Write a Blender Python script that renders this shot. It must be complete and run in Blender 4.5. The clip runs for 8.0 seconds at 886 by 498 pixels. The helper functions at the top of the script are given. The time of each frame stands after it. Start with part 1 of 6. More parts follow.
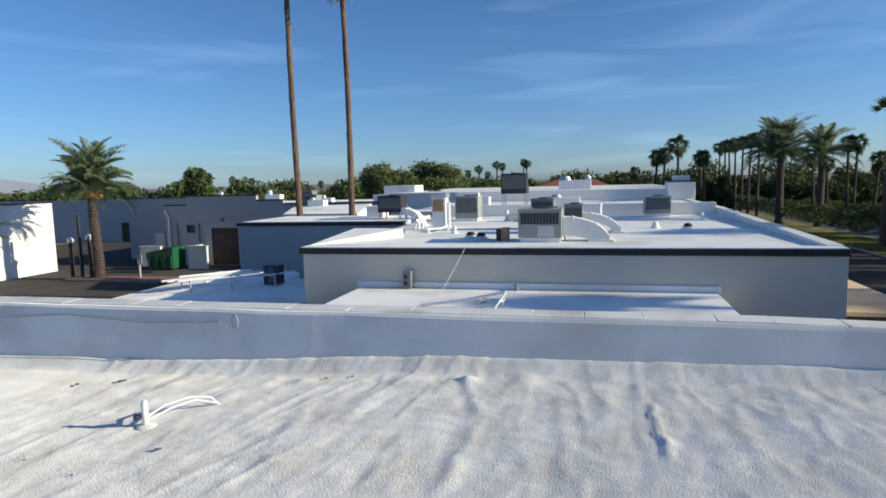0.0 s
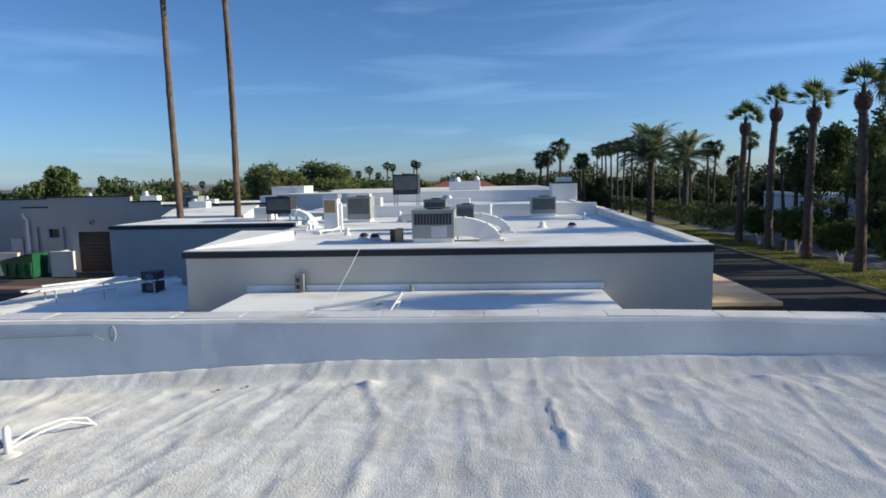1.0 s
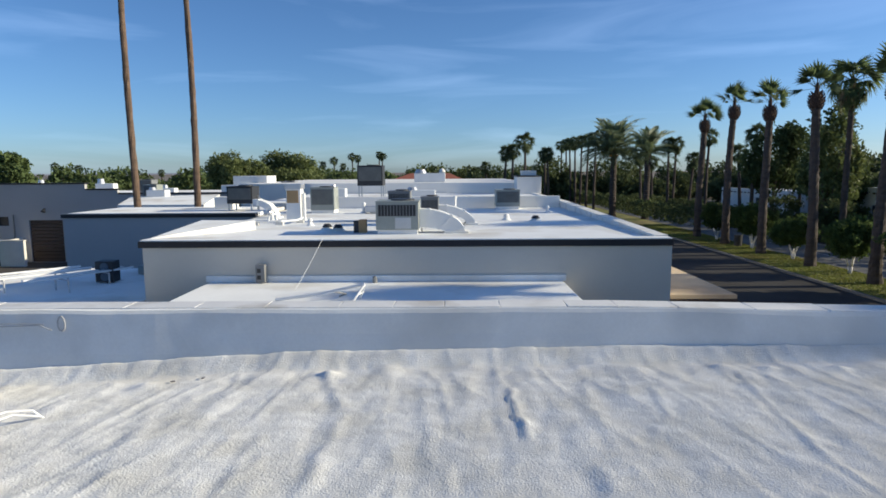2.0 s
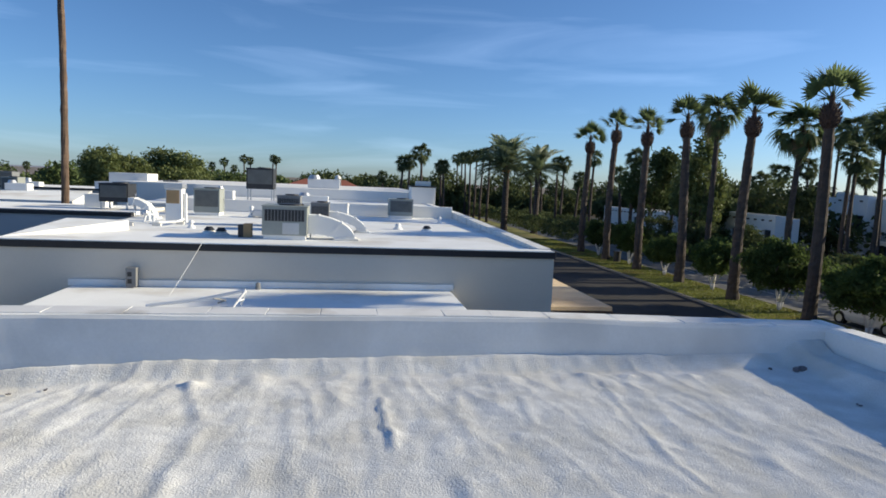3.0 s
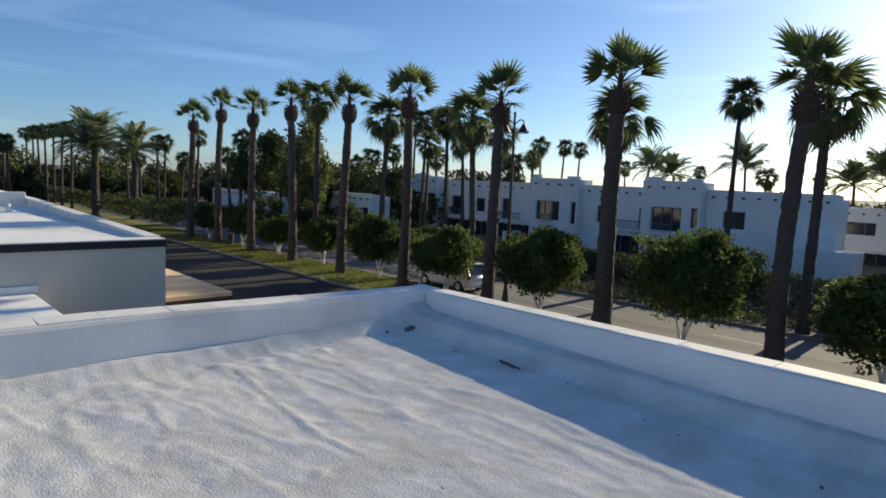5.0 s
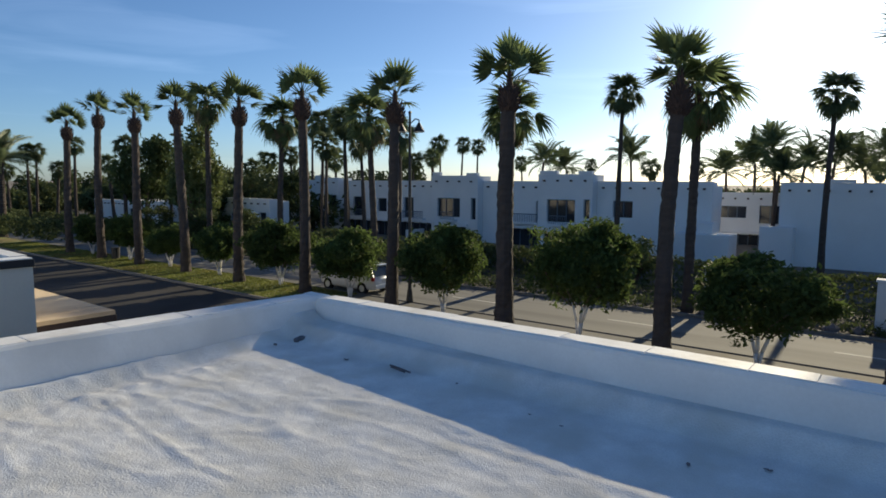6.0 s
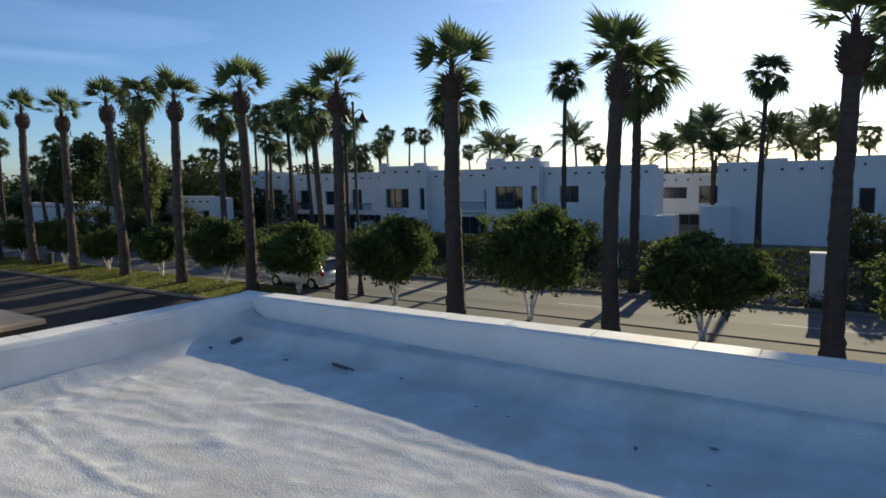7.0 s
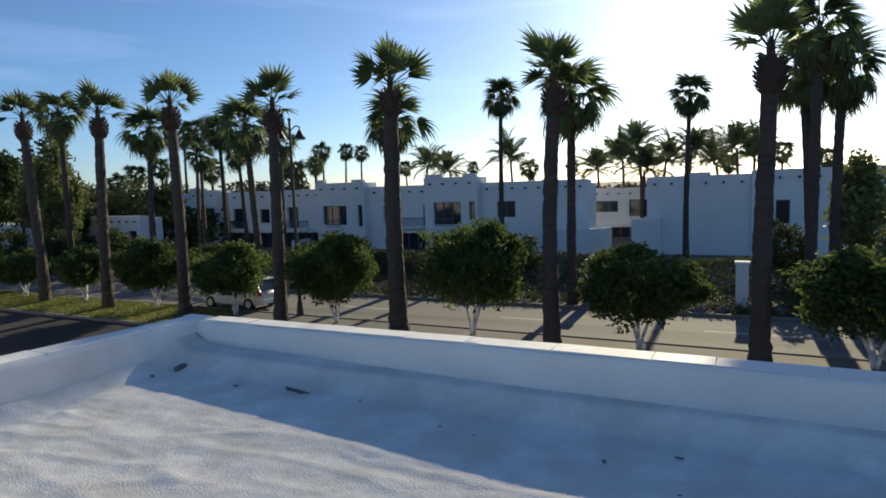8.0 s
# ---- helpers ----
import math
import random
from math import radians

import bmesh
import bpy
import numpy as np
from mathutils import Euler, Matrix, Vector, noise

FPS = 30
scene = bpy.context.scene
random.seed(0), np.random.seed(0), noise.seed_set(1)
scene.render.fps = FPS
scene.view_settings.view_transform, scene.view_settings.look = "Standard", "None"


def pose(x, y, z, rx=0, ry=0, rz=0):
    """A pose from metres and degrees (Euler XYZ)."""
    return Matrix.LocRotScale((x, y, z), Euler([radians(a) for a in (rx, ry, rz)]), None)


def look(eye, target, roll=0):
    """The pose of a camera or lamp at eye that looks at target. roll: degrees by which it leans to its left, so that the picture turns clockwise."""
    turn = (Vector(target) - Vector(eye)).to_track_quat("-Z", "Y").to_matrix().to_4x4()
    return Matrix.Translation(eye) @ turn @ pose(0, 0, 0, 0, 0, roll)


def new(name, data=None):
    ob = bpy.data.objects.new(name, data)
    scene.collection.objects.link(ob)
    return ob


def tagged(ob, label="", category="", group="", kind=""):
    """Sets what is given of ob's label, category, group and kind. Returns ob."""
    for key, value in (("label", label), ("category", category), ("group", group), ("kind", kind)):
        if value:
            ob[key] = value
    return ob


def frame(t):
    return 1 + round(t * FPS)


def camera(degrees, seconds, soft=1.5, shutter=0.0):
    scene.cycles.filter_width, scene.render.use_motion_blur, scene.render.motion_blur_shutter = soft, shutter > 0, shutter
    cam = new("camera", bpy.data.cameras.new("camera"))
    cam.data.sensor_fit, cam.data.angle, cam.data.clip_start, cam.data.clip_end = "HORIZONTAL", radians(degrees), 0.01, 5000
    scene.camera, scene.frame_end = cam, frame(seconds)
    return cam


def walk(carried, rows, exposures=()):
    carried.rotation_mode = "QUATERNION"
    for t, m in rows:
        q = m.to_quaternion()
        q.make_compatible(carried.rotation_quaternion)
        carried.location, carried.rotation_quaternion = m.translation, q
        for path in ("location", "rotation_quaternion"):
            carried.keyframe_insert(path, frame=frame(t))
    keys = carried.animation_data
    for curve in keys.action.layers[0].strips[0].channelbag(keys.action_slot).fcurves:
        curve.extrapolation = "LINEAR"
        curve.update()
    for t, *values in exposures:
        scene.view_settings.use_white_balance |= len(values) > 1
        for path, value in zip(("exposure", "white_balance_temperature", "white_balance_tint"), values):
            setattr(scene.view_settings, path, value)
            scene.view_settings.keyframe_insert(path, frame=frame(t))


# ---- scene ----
cam = camera(70.8, 8.0, soft=1.7)
PATH = [
    (0, (0.039, -0.404, 1.71), (-0.437, 1.526, 1.492), -1.4),
    (0.5, (-0.002, -0.342, 1.707), (-0.211, 1.636, 1.501), -0.8),
    (1, (-0.045, -0.355, 1.709), (-0.178, 1.628, 1.486), -1.2),
    (1.2, (-0.045, -0.35, 1.703), (-0.122, 1.635, 1.465), -1.2),
    (2.3, (0.034, -0.335, 1.686), (0.054, 1.65, 1.437), 0.2),
    (2.5, (0.089, -0.339, 1.695), (0.202, 1.646, 1.47), -0.1),
    (3, (0.138, -0.303, 1.672), (0.45, 1.661, 1.459), 2.4),
    (3.5, (0.134, -0.223, 1.655), (0.672, 1.689, 1.423), 1.4),
    (4, (0.115, -0.131, 1.652), (1.024, 1.636, 1.427), 2.0),
    (4.5, (0.11, -0.087, 1.643), (1.296, 1.503, 1.389), 2.4),
    (5, (0.058, -0.16, 1.67), (1.435, 1.274, 1.451), 2.5),
    (5.2, (0.049, -0.249, 1.681), (1.485, 1.131, 1.492), 2.1),
    (6.3, (0.335, -0.259, 1.713), (1.93, 0.925, 1.483), -0.1),
    (6.5, (0.383, -0.233, 1.691), (1.98, 0.948, 1.461), -0.6),
    (7, (0.445, -0.235, 1.683), (2.109, 0.847, 1.437), -1.5),
    (7.5, (0.419, -0.153, 1.703), (2.137, 0.84, 1.456), -2.0),
    (8, (0.424, -0.065, 1.686), (2.193, 0.846, 1.485), -2.0),
]
walk(cam, [(t, look(eye, target, roll)) for t, eye, target, roll in PATH],
     exposures=[(0.0, 0.34, 5500, 6), (2.5, 0.46, 5600, 6), (3.5, 0.50, 5750, 6), (4.5, 0.44, 5950, 6), (6.5, 0.36, 5950, 5), (8.0, 0.38, 5950, 5)])

# ---------------------------------------------------------------- light
SUN_AZ, SUN_EL = radians(87.6), radians(18.6)   # azimuth from +y towards +x
world = bpy.data.worlds.new("sky")
scene.world = world
world.use_nodes = True
wn, wl = world.node_tree.nodes, world.node_tree.links
sky = wn.new("ShaderNodeTexSky")
sky.sky_type = "NISHITA"
sky.sun_disc = False
sky.sun_elevation, sky.sun_rotation = SUN_EL, SUN_AZ
sky.air_density, sky.dust_density, sky.ozone_density = 0.8, 0.5, 3.5
SKY_STRENGTH = 0.085
wn["Background"].inputs["Strength"].default_value = SKY_STRENGTH
# thin cirrus: stretched noise, only above the horizon
wc = wn.new("ShaderNodeTexCoord")
wm = wn.new("ShaderNodeMapping")
wm.inputs["Rotation"].default_value = (0.12, 0.05, 0.4)
wm.inputs["Scale"].default_value = (1.6, 1.0, 13.0)
wz = wn.new("ShaderNodeTexNoise")
wz.inputs["Scale"].default_value, wz.inputs["Detail"].default_value = 1.7, 6.0
wz.inputs["Distortion"].default_value = 0.6
wr = wn.new("ShaderNodeMapRange")
wr.inputs["From Min"].default_value, wr.inputs["From Max"].default_value = 0.52, 0.78
wr.inputs["To Max"].default_value = 0.55
wx = wn.new("ShaderNodeMix")
wx.data_type = "RGBA"
wb = wn.new("ShaderNodeMix")
wb.data_type, wb.blend_type = "RGBA", "ADD"
wb.inputs["Factor"].default_value = 1.0
wb.inputs["B"].default_value = (1.9, 2.0, 2.2, 1)
wl.new(wc.outputs["Generated"], wm.inputs["Vector"])
wl.new(wm.outputs["Vector"], wz.inputs["Vector"])
wl.new(wz.outputs["Fac"], wr.inputs["Value"])
wl.new(wr.outputs["Result"], wx.inputs["Factor"])
wl.new(sky.outputs["Color"], wx.inputs["A"])
wl.new(sky.outputs["Color"], wb.inputs["A"])
wl.new(wb.outputs["Result"], wx.inputs["B"])
# clean desert air: the low sky stays cool
wt = wn.new("ShaderNodeMix")
wt.data_type, wt.blend_type = "RGBA", "MULTIPLY"
wt.inputs["Factor"].default_value = 1.0
wt.inputs["B"].default_value = (0.96, 0.99, 1.05, 1)
wl.new(wx.outputs["Result"], wt.inputs["A"])
wl.new(wt.outputs["Result"], wn["Background"].inputs["Color"])

sun = new("sun", bpy.data.lights.new("sun", "SUN"))
sun.data.energy, sun.data.angle, sun.data.color = 5.0, radians(0.55), (1.0, 0.80, 0.51)
SUN_DIR = Vector((math.sin(SUN_AZ) * math.cos(SUN_EL), math.cos(SUN_AZ) * math.cos(SUN_EL), math.sin(SUN_EL)))
sun.matrix_world = look(SUN_DIR * 200, (0, 0, 0))


# ---------------------------------------------------------------- materials
def mat(name, col, rough=0.8, var=0.15, scale=2.0, fine=40.0, bump=0.2, depth=0.01, metal=0.0, dirt=None, dirt_at=0.62,
        each=0.0, stretch=(1, 1, 1), spec=0.5, through_light=0.0, grain=0.45, chalky=0.0):
    """Two scales of colour noise, fine relief, optional dirt patches and variation from object to object."""
    m = bpy.data.materials.new(name)
    m.use_nodes = True
    n, l = m.node_tree.nodes, m.node_tree.links
    b = n["Principled BSDF"]
    b.inputs["Roughness"].default_value, b.inputs["Metallic"].default_value = rough, metal
    b.inputs["Specular IOR Level"].default_value = spec
    b.inputs["Diffuse Roughness"].default_value = chalky
    geo = n.new("ShaderNodeNewGeometry")
    mp = n.new("ShaderNodeMapping")
    mp.inputs["Scale"].default_value = stretch
    l.new(geo.outputs["Position"], mp.inputs["Vector"])
    big, small = n.new("ShaderNodeTexNoise"), n.new("ShaderNodeTexNoise")
    for tex, s in ((big, scale), (small, fine)):
        tex.inputs["Scale"].default_value, tex.inputs["Detail"].default_value = s, 5.0
        l.new(mp.outputs["Vector"], tex.inputs["Vector"])
    both = n.new("ShaderNodeMath")
    both.operation = "MULTIPLY_ADD"
    both.inputs[1].default_value = grain
    l.new(small.outputs["Fac"], both.inputs[0])
    l.new(big.outputs["Fac"], both.inputs[2])
    rng = n.new("ShaderNodeMapRange")
    rng.inputs["From Min"].default_value, rng.inputs["From Max"].default_value = 0.5 + 0.5 * grain - 0.305, 0.5 + 0.5 * grain + 0.305
    rng.inputs["To Min"].default_value, rng.inputs["To Max"].default_value = 1 - var, 1 + var
    l.new(both.outputs[0], rng.inputs["Value"])
    out = rng.outputs["Result"]
    if each:
        info = n.new("ShaderNodeObjectInfo")
        er = n.new("ShaderNodeMapRange")
        er.inputs["To Min"].default_value, er.inputs["To Max"].default_value = 1 - each, 1 + each
        l.new(info.outputs["Random"], er.inputs["Value"])
        mul = n.new("ShaderNodeMath")
        mul.operation = "MULTIPLY"
        l.new(out, mul.inputs[0]), l.new(er.outputs["Result"], mul.inputs[1])
        out = mul.outputs[0]
    tint = n.new("ShaderNodeVectorMath")
    tint.operation = "SCALE"
    tint.inputs[0].default_value = col
    l.new(out, tint.inputs["Scale"])
    colour = tint.outputs["Vector"]
    if dirt:
        dn, dr, dm = n.new("ShaderNodeTexNoise"), n.new("ShaderNodeMapRange"), n.new("ShaderNodeMix")
        dn.inputs["Scale"].default_value, dn.inputs["Detail"].default_value = scale * 0.6, 8.0
        l.new(mp.outputs["Vector"], dn.inputs["Vector"])
        dr.inputs["From Min"].default_value, dr.inputs["From Max"].default_value = dirt_at - 0.12, dirt_at + 0.1
        dm.data_type = "RGBA"
        dm.inputs["B"].default_value = (*dirt, 1)
        l.new(dn.outputs["Fac"], dr.inputs["Value"])
        l.new(dr.outputs["Result"], dm.inputs["Factor"])
        l.new(colour, dm.inputs["A"])
        colour = dm.outputs["Result"]
    l.new(colour, b.inputs["Base Color"])
    if bump:
        bp = n.new("ShaderNodeBump")
        bp.inputs["Strength"].default_value, bp.inputs["Distance"].default_value = bump, depth
        l.new(both.outputs[0], bp.inputs["Height"])
        l.new(bp.outputs["Normal"], b.inputs["Normal"])
    if through_light:
        tr, mx = n.new("ShaderNodeBsdfTranslucent"), n.new("ShaderNodeMixShader")
        mx.inputs["Fac"].default_value = through_light
        l.new(colour, tr.inputs["Color"])
        l.new(b.outputs["BSDF"], mx.inputs[1]), l.new(tr.outputs["BSDF"], mx.inputs[2])
        l.new(mx.outputs["Shader"], n["Material Output"].inputs["Surface"])
    return m


def glass_mat(name, col):
    m = bpy.data.materials.new(name)
    m.use_nodes = True
    b = m.node_tree.nodes["Principled BSDF"]
    b.inputs["Base Color"].default_value = (*col, 1)
    b.inputs["Roughness"].default_value, b.inputs["IOR"].default_value = 0.06, 1.5
    return m


M_DECK = mat("white_roof_coating", (0.77, 0.76, 0.735), 0.9, 0.17, 3.6, 80, 0.85, 0.012, dirt=(0.67, 0.65, 0.60), dirt_at=0.58, spec=0.12, grain=0.6, chalky=0.55)
M_PARAPET = mat("white_parapet_paint", (0.78, 0.78, 0.77), 0.85, 0.08, 1.5, 35, 0.2, 0.008, dirt=(0.62, 0.62, 0.61), dirt_at=0.6, spec=0.2, chalky=0.7)
M_COPING = mat("white_coping_paint", (0.76, 0.75, 0.73), 0.7, 0.08, 3, 40, 0.4, 0.01, dirt=(0.5, 0.47, 0.42), dirt_at=0.66)
M_ROOF = mat("white_roof", (0.9, 0.9, 0.88), 0.85, 0.06, 0.8, 12, 0.3, 0.01, dirt=(0.64, 0.60, 0.53), dirt_at=0.62, spec=0.5, chalky=0.2)
M_WALL = mat("pale_stucco", (0.65, 0.61, 0.53), 0.9, 0.05, 0.7, 25, 0.4, 0.01)
M_WHITE = mat("white_stucco", (0.85, 0.83, 0.79), 0.9, 0.05, 0.5, 20, 0.3, 0.01)
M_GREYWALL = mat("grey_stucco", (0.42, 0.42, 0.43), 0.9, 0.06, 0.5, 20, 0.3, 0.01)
M_VILLA = mat("villa_stucco", (0.76, 0.76, 0.76), 0.9, 0.06, 0.4, 15, 0.3, 0.01)
M_BLACK = mat("black_coping", (0.012, 0.012, 0.016), 0.5, 0.3, 3, 30, 0.2, 0.005)
M_ASPHALT = mat("asphalt", (0.045, 0.042, 0.042), 0.95, 0.2, 0.35, 30, 0.5, 0.01, dirt=(0.065, 0.06, 0.057), dirt_at=0.55, spec=0.2, chalky=0.5)
# long streaks put shadow bands as well as tyre wear into the street's colour
M_ROAD = mat("road_asphalt", (0.115, 0.112, 0.108), 0.9, 0.35, 1.1, 30, 0.5, 0.01, dirt=(0.165, 0.16, 0.152), dirt_at=0.52, stretch=(1, 0.03, 1))
M_PAVED = mat("worn_pavement", (0.125, 0.12, 0.113), 0.9, 0.2, 0.6, 25, 0.5, 0.01, dirt=(0.11, 0.095, 0.08), dirt_at=0.6)
M_MULCH = mat("dark_mulch", (0.06, 0.05, 0.04), 0.95, 0.3, 0.8, 12, 0.6, 0.03)
M_DIRT = mat("dry_ground", (0.17, 0.14, 0.11), 0.95, 0.25, 0.4, 10, 0.6, 0.03)
M_GRASS = mat("lawn", (0.19, 0.19, 0.05), 0.95, 0.3, 0.5, 14, 0.8, 0.04, dirt=(0.2, 0.15, 0.06), dirt_at=0.6)
M_BLADE = mat("grass_blades", (0.20, 0.22, 0.05), 0.8, 0.35, 0.6, 9, 0, dirt=(0.22, 0.17, 0.06), dirt_at=0.6, through_light=0.3)
M_KERB = mat("concrete_kerb", (0.19, 0.18, 0.165), 0.9, 0.12, 1.5, 25, 0.4, 0.01)
M_TRUNK = mat("palm_bark", (0.068, 0.053, 0.045), 0.95, 0.3, 2.0, 16, 0.8, 0.03, stretch=(1, 1, 3))
M_TALLTRUNK = mat("tall_palm_bark", (0.135, 0.092, 0.064), 0.95, 0.3, 1.2, 9, 0.8, 0.03, stretch=(1, 1, 4))
M_BOOT = mat("dead_palm_boots", (0.07, 0.044, 0.034), 0.95, 0.35, 3, 18, 0.6, 0.03)
M_SKIRT = mat("dead_palm_skirt", (0.22, 0.17, 0.09), 0.9, 0.3, 2, 10, 0, through_light=0.25)
M_FROND = mat("fan_frond", (0.14, 0.18, 0.075), 0.65, 0.3, 1.2, 8, 0, each=0.2, through_light=0.5, spec=0.25)
M_FAR_FROND = mat("far_frond", (0.11, 0.14, 0.065), 0.7, 0.3, 0.5, 4, 0, each=0.2, through_light=0.45, spec=0.2)
M_DATE = mat("date_frond", (0.17, 0.21, 0.11), 0.55, 0.25, 1.2, 8, 0, through_light=0.3)
M_FRUIT = mat("orange_date_stalks", (0.55, 0.26, 0.04), 0.7, 0.25, 3, 20, 0)
M_LEAF = mat("citrus_leaf", (0.085, 0.12, 0.036), 0.7, 0.45, 1.5, 7, 0, each=0.15, through_light=0.5, spec=0.15)
M_HEDGE = mat("hedge_leaf", (0.085, 0.105, 0.042), 0.8, 0.4, 0.5, 5, 0, through_light=0.25, spec=0.15)
M_TREE = mat("far_tree_leaf", (0.09, 0.12, 0.045), 0.8, 0.35, 0.15, 2, 0, each=0.25, through_light=0.25, spec=0.15)
M_WILLOW = mat("willow_leaf", (0.15, 0.18, 0.06), 0.7, 0.3, 0.4, 4, 0, through_light=0.35)
M_LIME = mat("white_trunk_paint", (0.72, 0.69, 0.66), 0.9, 0.12, 4, 30, 0.4, 0.01)
M_WOOD = mat("bare_bark", (0.13, 0.095, 0.07), 0.95, 0.3, 4, 20, 0.6, 0.02)
M_BEIGE = mat("beige_metal", (0.30, 0.32, 0.30), 0.55, 0.1, 2, 25, 0.1, 0.003)
M_GREY = mat("grey_metal", (0.20, 0.205, 0.21), 0.5, 0.12, 2, 25, 0.1, 0.003)
M_DARK = mat("dark_metal", (0.025, 0.026, 0.03), 0.5, 0.25, 3, 25, 0.1, 0.003)
M_COIL = mat("dusty_coil", (0.12, 0.125, 0.12), 0.6, 0.2, 4, 30, 0.3, 0.004)
M_GALV = mat("galvanised_metal", (0.55, 0.56, 0.58), 0.4, 0.1, 2, 20, 0.1, 0.003, metal=0.7)
M_DUCT = mat("white_duct_paint", (0.8, 0.8, 0.79), 0.6, 0.05, 2, 20, 0.2, 0.005)
M_CARD = mat("tan_box", (0.42, 0.28, 0.14), 0.85, 0.15, 3, 20, 0.2, 0.005)
M_GLASS = glass_mat("window_glass", (0.03, 0.035, 0.045))
M_BROWN = mat("brown_door", (0.045, 0.03, 0.025), 0.7, 0.2, 2, 20, 0.2, 0.005)
M_GREEN = mat("green_paint", (0.012, 0.10, 0.04), 0.5, 0.2, 2, 20, 0.2, 0.005)
M_BLOCK = mat("white_block", (0.68, 0.66, 0.62), 0.9, 0.1, 1.5, 20, 0.3, 0.01)
M_BRICK = mat("terracotta_paving", (0.30, 0.15, 0.11), 0.9, 0.15, 2, 25, 0.4, 0.01, each=0.15)
M_TAN = mat("tan_canopy_roof", (0.72, 0.56, 0.36), 0.9, 0.1, 0.8, 15, 0.3, 0.01, dirt=(0.4, 0.3, 0.2), dirt_at=0.62)
M_TILE = mat("red_roof_tile", (0.30, 0.10, 0.06), 0.85, 0.2, 1, 8, 0.4, 0.02)
M_CARPAINT = mat("white_car_paint", (0.75, 0.75, 0.75), 0.25, 0.02, 1, 20, 0)
M_RUBBER = mat("black_rubber", (0.015, 0.015, 0.016), 0.85, 0.2, 5, 40, 0.2, 0.003)
M_RED = mat("red_lamp", (0.4, 0.01, 0.01), 0.3, 0.1, 2, 20, 0)
M_GLOBE = mat("white_globe", (0.82, 0.81, 0.78), 0.35, 0.03, 2, 20, 0)
M_CABLE = mat("painted_cable", (0.42, 0.42, 0.43), 0.7, 0.15, 5, 30, 0)
M_LINE = mat("road_paint", (0.55, 0.54, 0.5), 0.85, 0.15, 2, 15, 0.2, 0.004)
M_ROCK = mat("dark_rock", (0.15, 0.14, 0.15), 0.9, 0.3, 2, 15, 0.6, 0.03)
# distance haze is painted into this blue
M_MOUNT = mat("far_hills", (0.24, 0.27, 0.36), 1.0, 0.08, 0.01, 0.1, 0)
M_BLUEDOOR = mat("blue_grey_paint", (0.10, 0.13, 0.17), 0.6, 0.15, 2, 20, 0.1, 0.003)


# ---------------------------------------------------------------- building helpers
def thing(name, at, label, category, group="", kind="", turn=0.0):
    ob = new(name)
    ob.matrix_basis = pose(*at, 0, 0, turn)
    return tagged(ob, label, category, group, kind)


def mesh_of(bm, name, material, smooth=False):
    me = bpy.data.meshes.new(name)
    if smooth:
        for f in bm.faces:
            f.smooth = True
    bm.to_mesh(me)
    bm.free()
    me.materials.append(material)
    return me


def part(name, bm, material, parent=None, label="", smooth=False):
    """Links a bmesh as one mesh object under a thing or a part."""
    ob = new(name, mesh_of(bm, name, material, smooth))
    if parent:
        ob.parent = parent
    return tagged(ob, label)


def piece(name, me, parent, m):
    ob = new(name, me)
    ob.parent = parent
    ob.matrix_basis = m
    return ob


def structure(name, bm, material, label, category, smooth=False):
    return tagged(part(name, bm, material, None, "", smooth), label, category, "", "structure")


def box(bm, lo, hi, bevel=0.0):
    c = [(a + b) / 2 for a, b in zip(lo, hi)]
    s = [max(abs(b - a), 1e-4) for a, b in zip(lo, hi)]
    r = bmesh.ops.create_cube(bm, size=1, matrix=Matrix.Translation(c) @ Matrix.Diagonal((*s, 1)))
    if bevel:
        es = list({e for v in r["verts"] for e in v.link_edges})
        bmesh.ops.bevel(bm, geom=es, offset=bevel, segments=2, affect="EDGES", profile=0.6)
    return bm


def rod(bm, a, b, r0, r1=None, seg=10):
    """A capped, tapered cylinder from a to b."""
    a, b = Vector(a), Vector(b)
    d = b - a
    m = Matrix.Translation((a + b) / 2) @ d.to_track_quat("Z", "Y").to_matrix().to_4x4()
    bmesh.ops.create_cone(bm, cap_ends=True, segments=seg, radius1=r0, radius2=r0 if r1 is None else r1, depth=d.length, matrix=m)
    return bm


def ball(bm, c, r, seg=12):
    bmesh.ops.create_uvsphere(bm, u_segments=seg, v_segments=max(6, seg // 2), radius=1,
                              matrix=Matrix.Translation(c) @ Matrix.Diagonal((*(r if isinstance(r, tuple) else (r, r, r)), 1)))
    return bm


def tube(bm, pts, r, seg=8):
    for a, b in zip(pts, pts[1:]):
        rod(bm, a, b, r, r, seg)
    for p in pts[1:-1]:
        ball(bm, p, r, seg)
    return bm


def B():
    return bmesh.new()


def raw(name, verts, faces, material, smooth=False):
    me = bpy.data.meshes.new(name)
    me.from_pydata([tuple(v) for v in verts], [], [tuple(f) for f in faces])
    me.materials.append(material)
    if smooth:
        me.polygons.foreach_set("use_smooth", [True] * len(me.polygons))
    me.update()
    return me


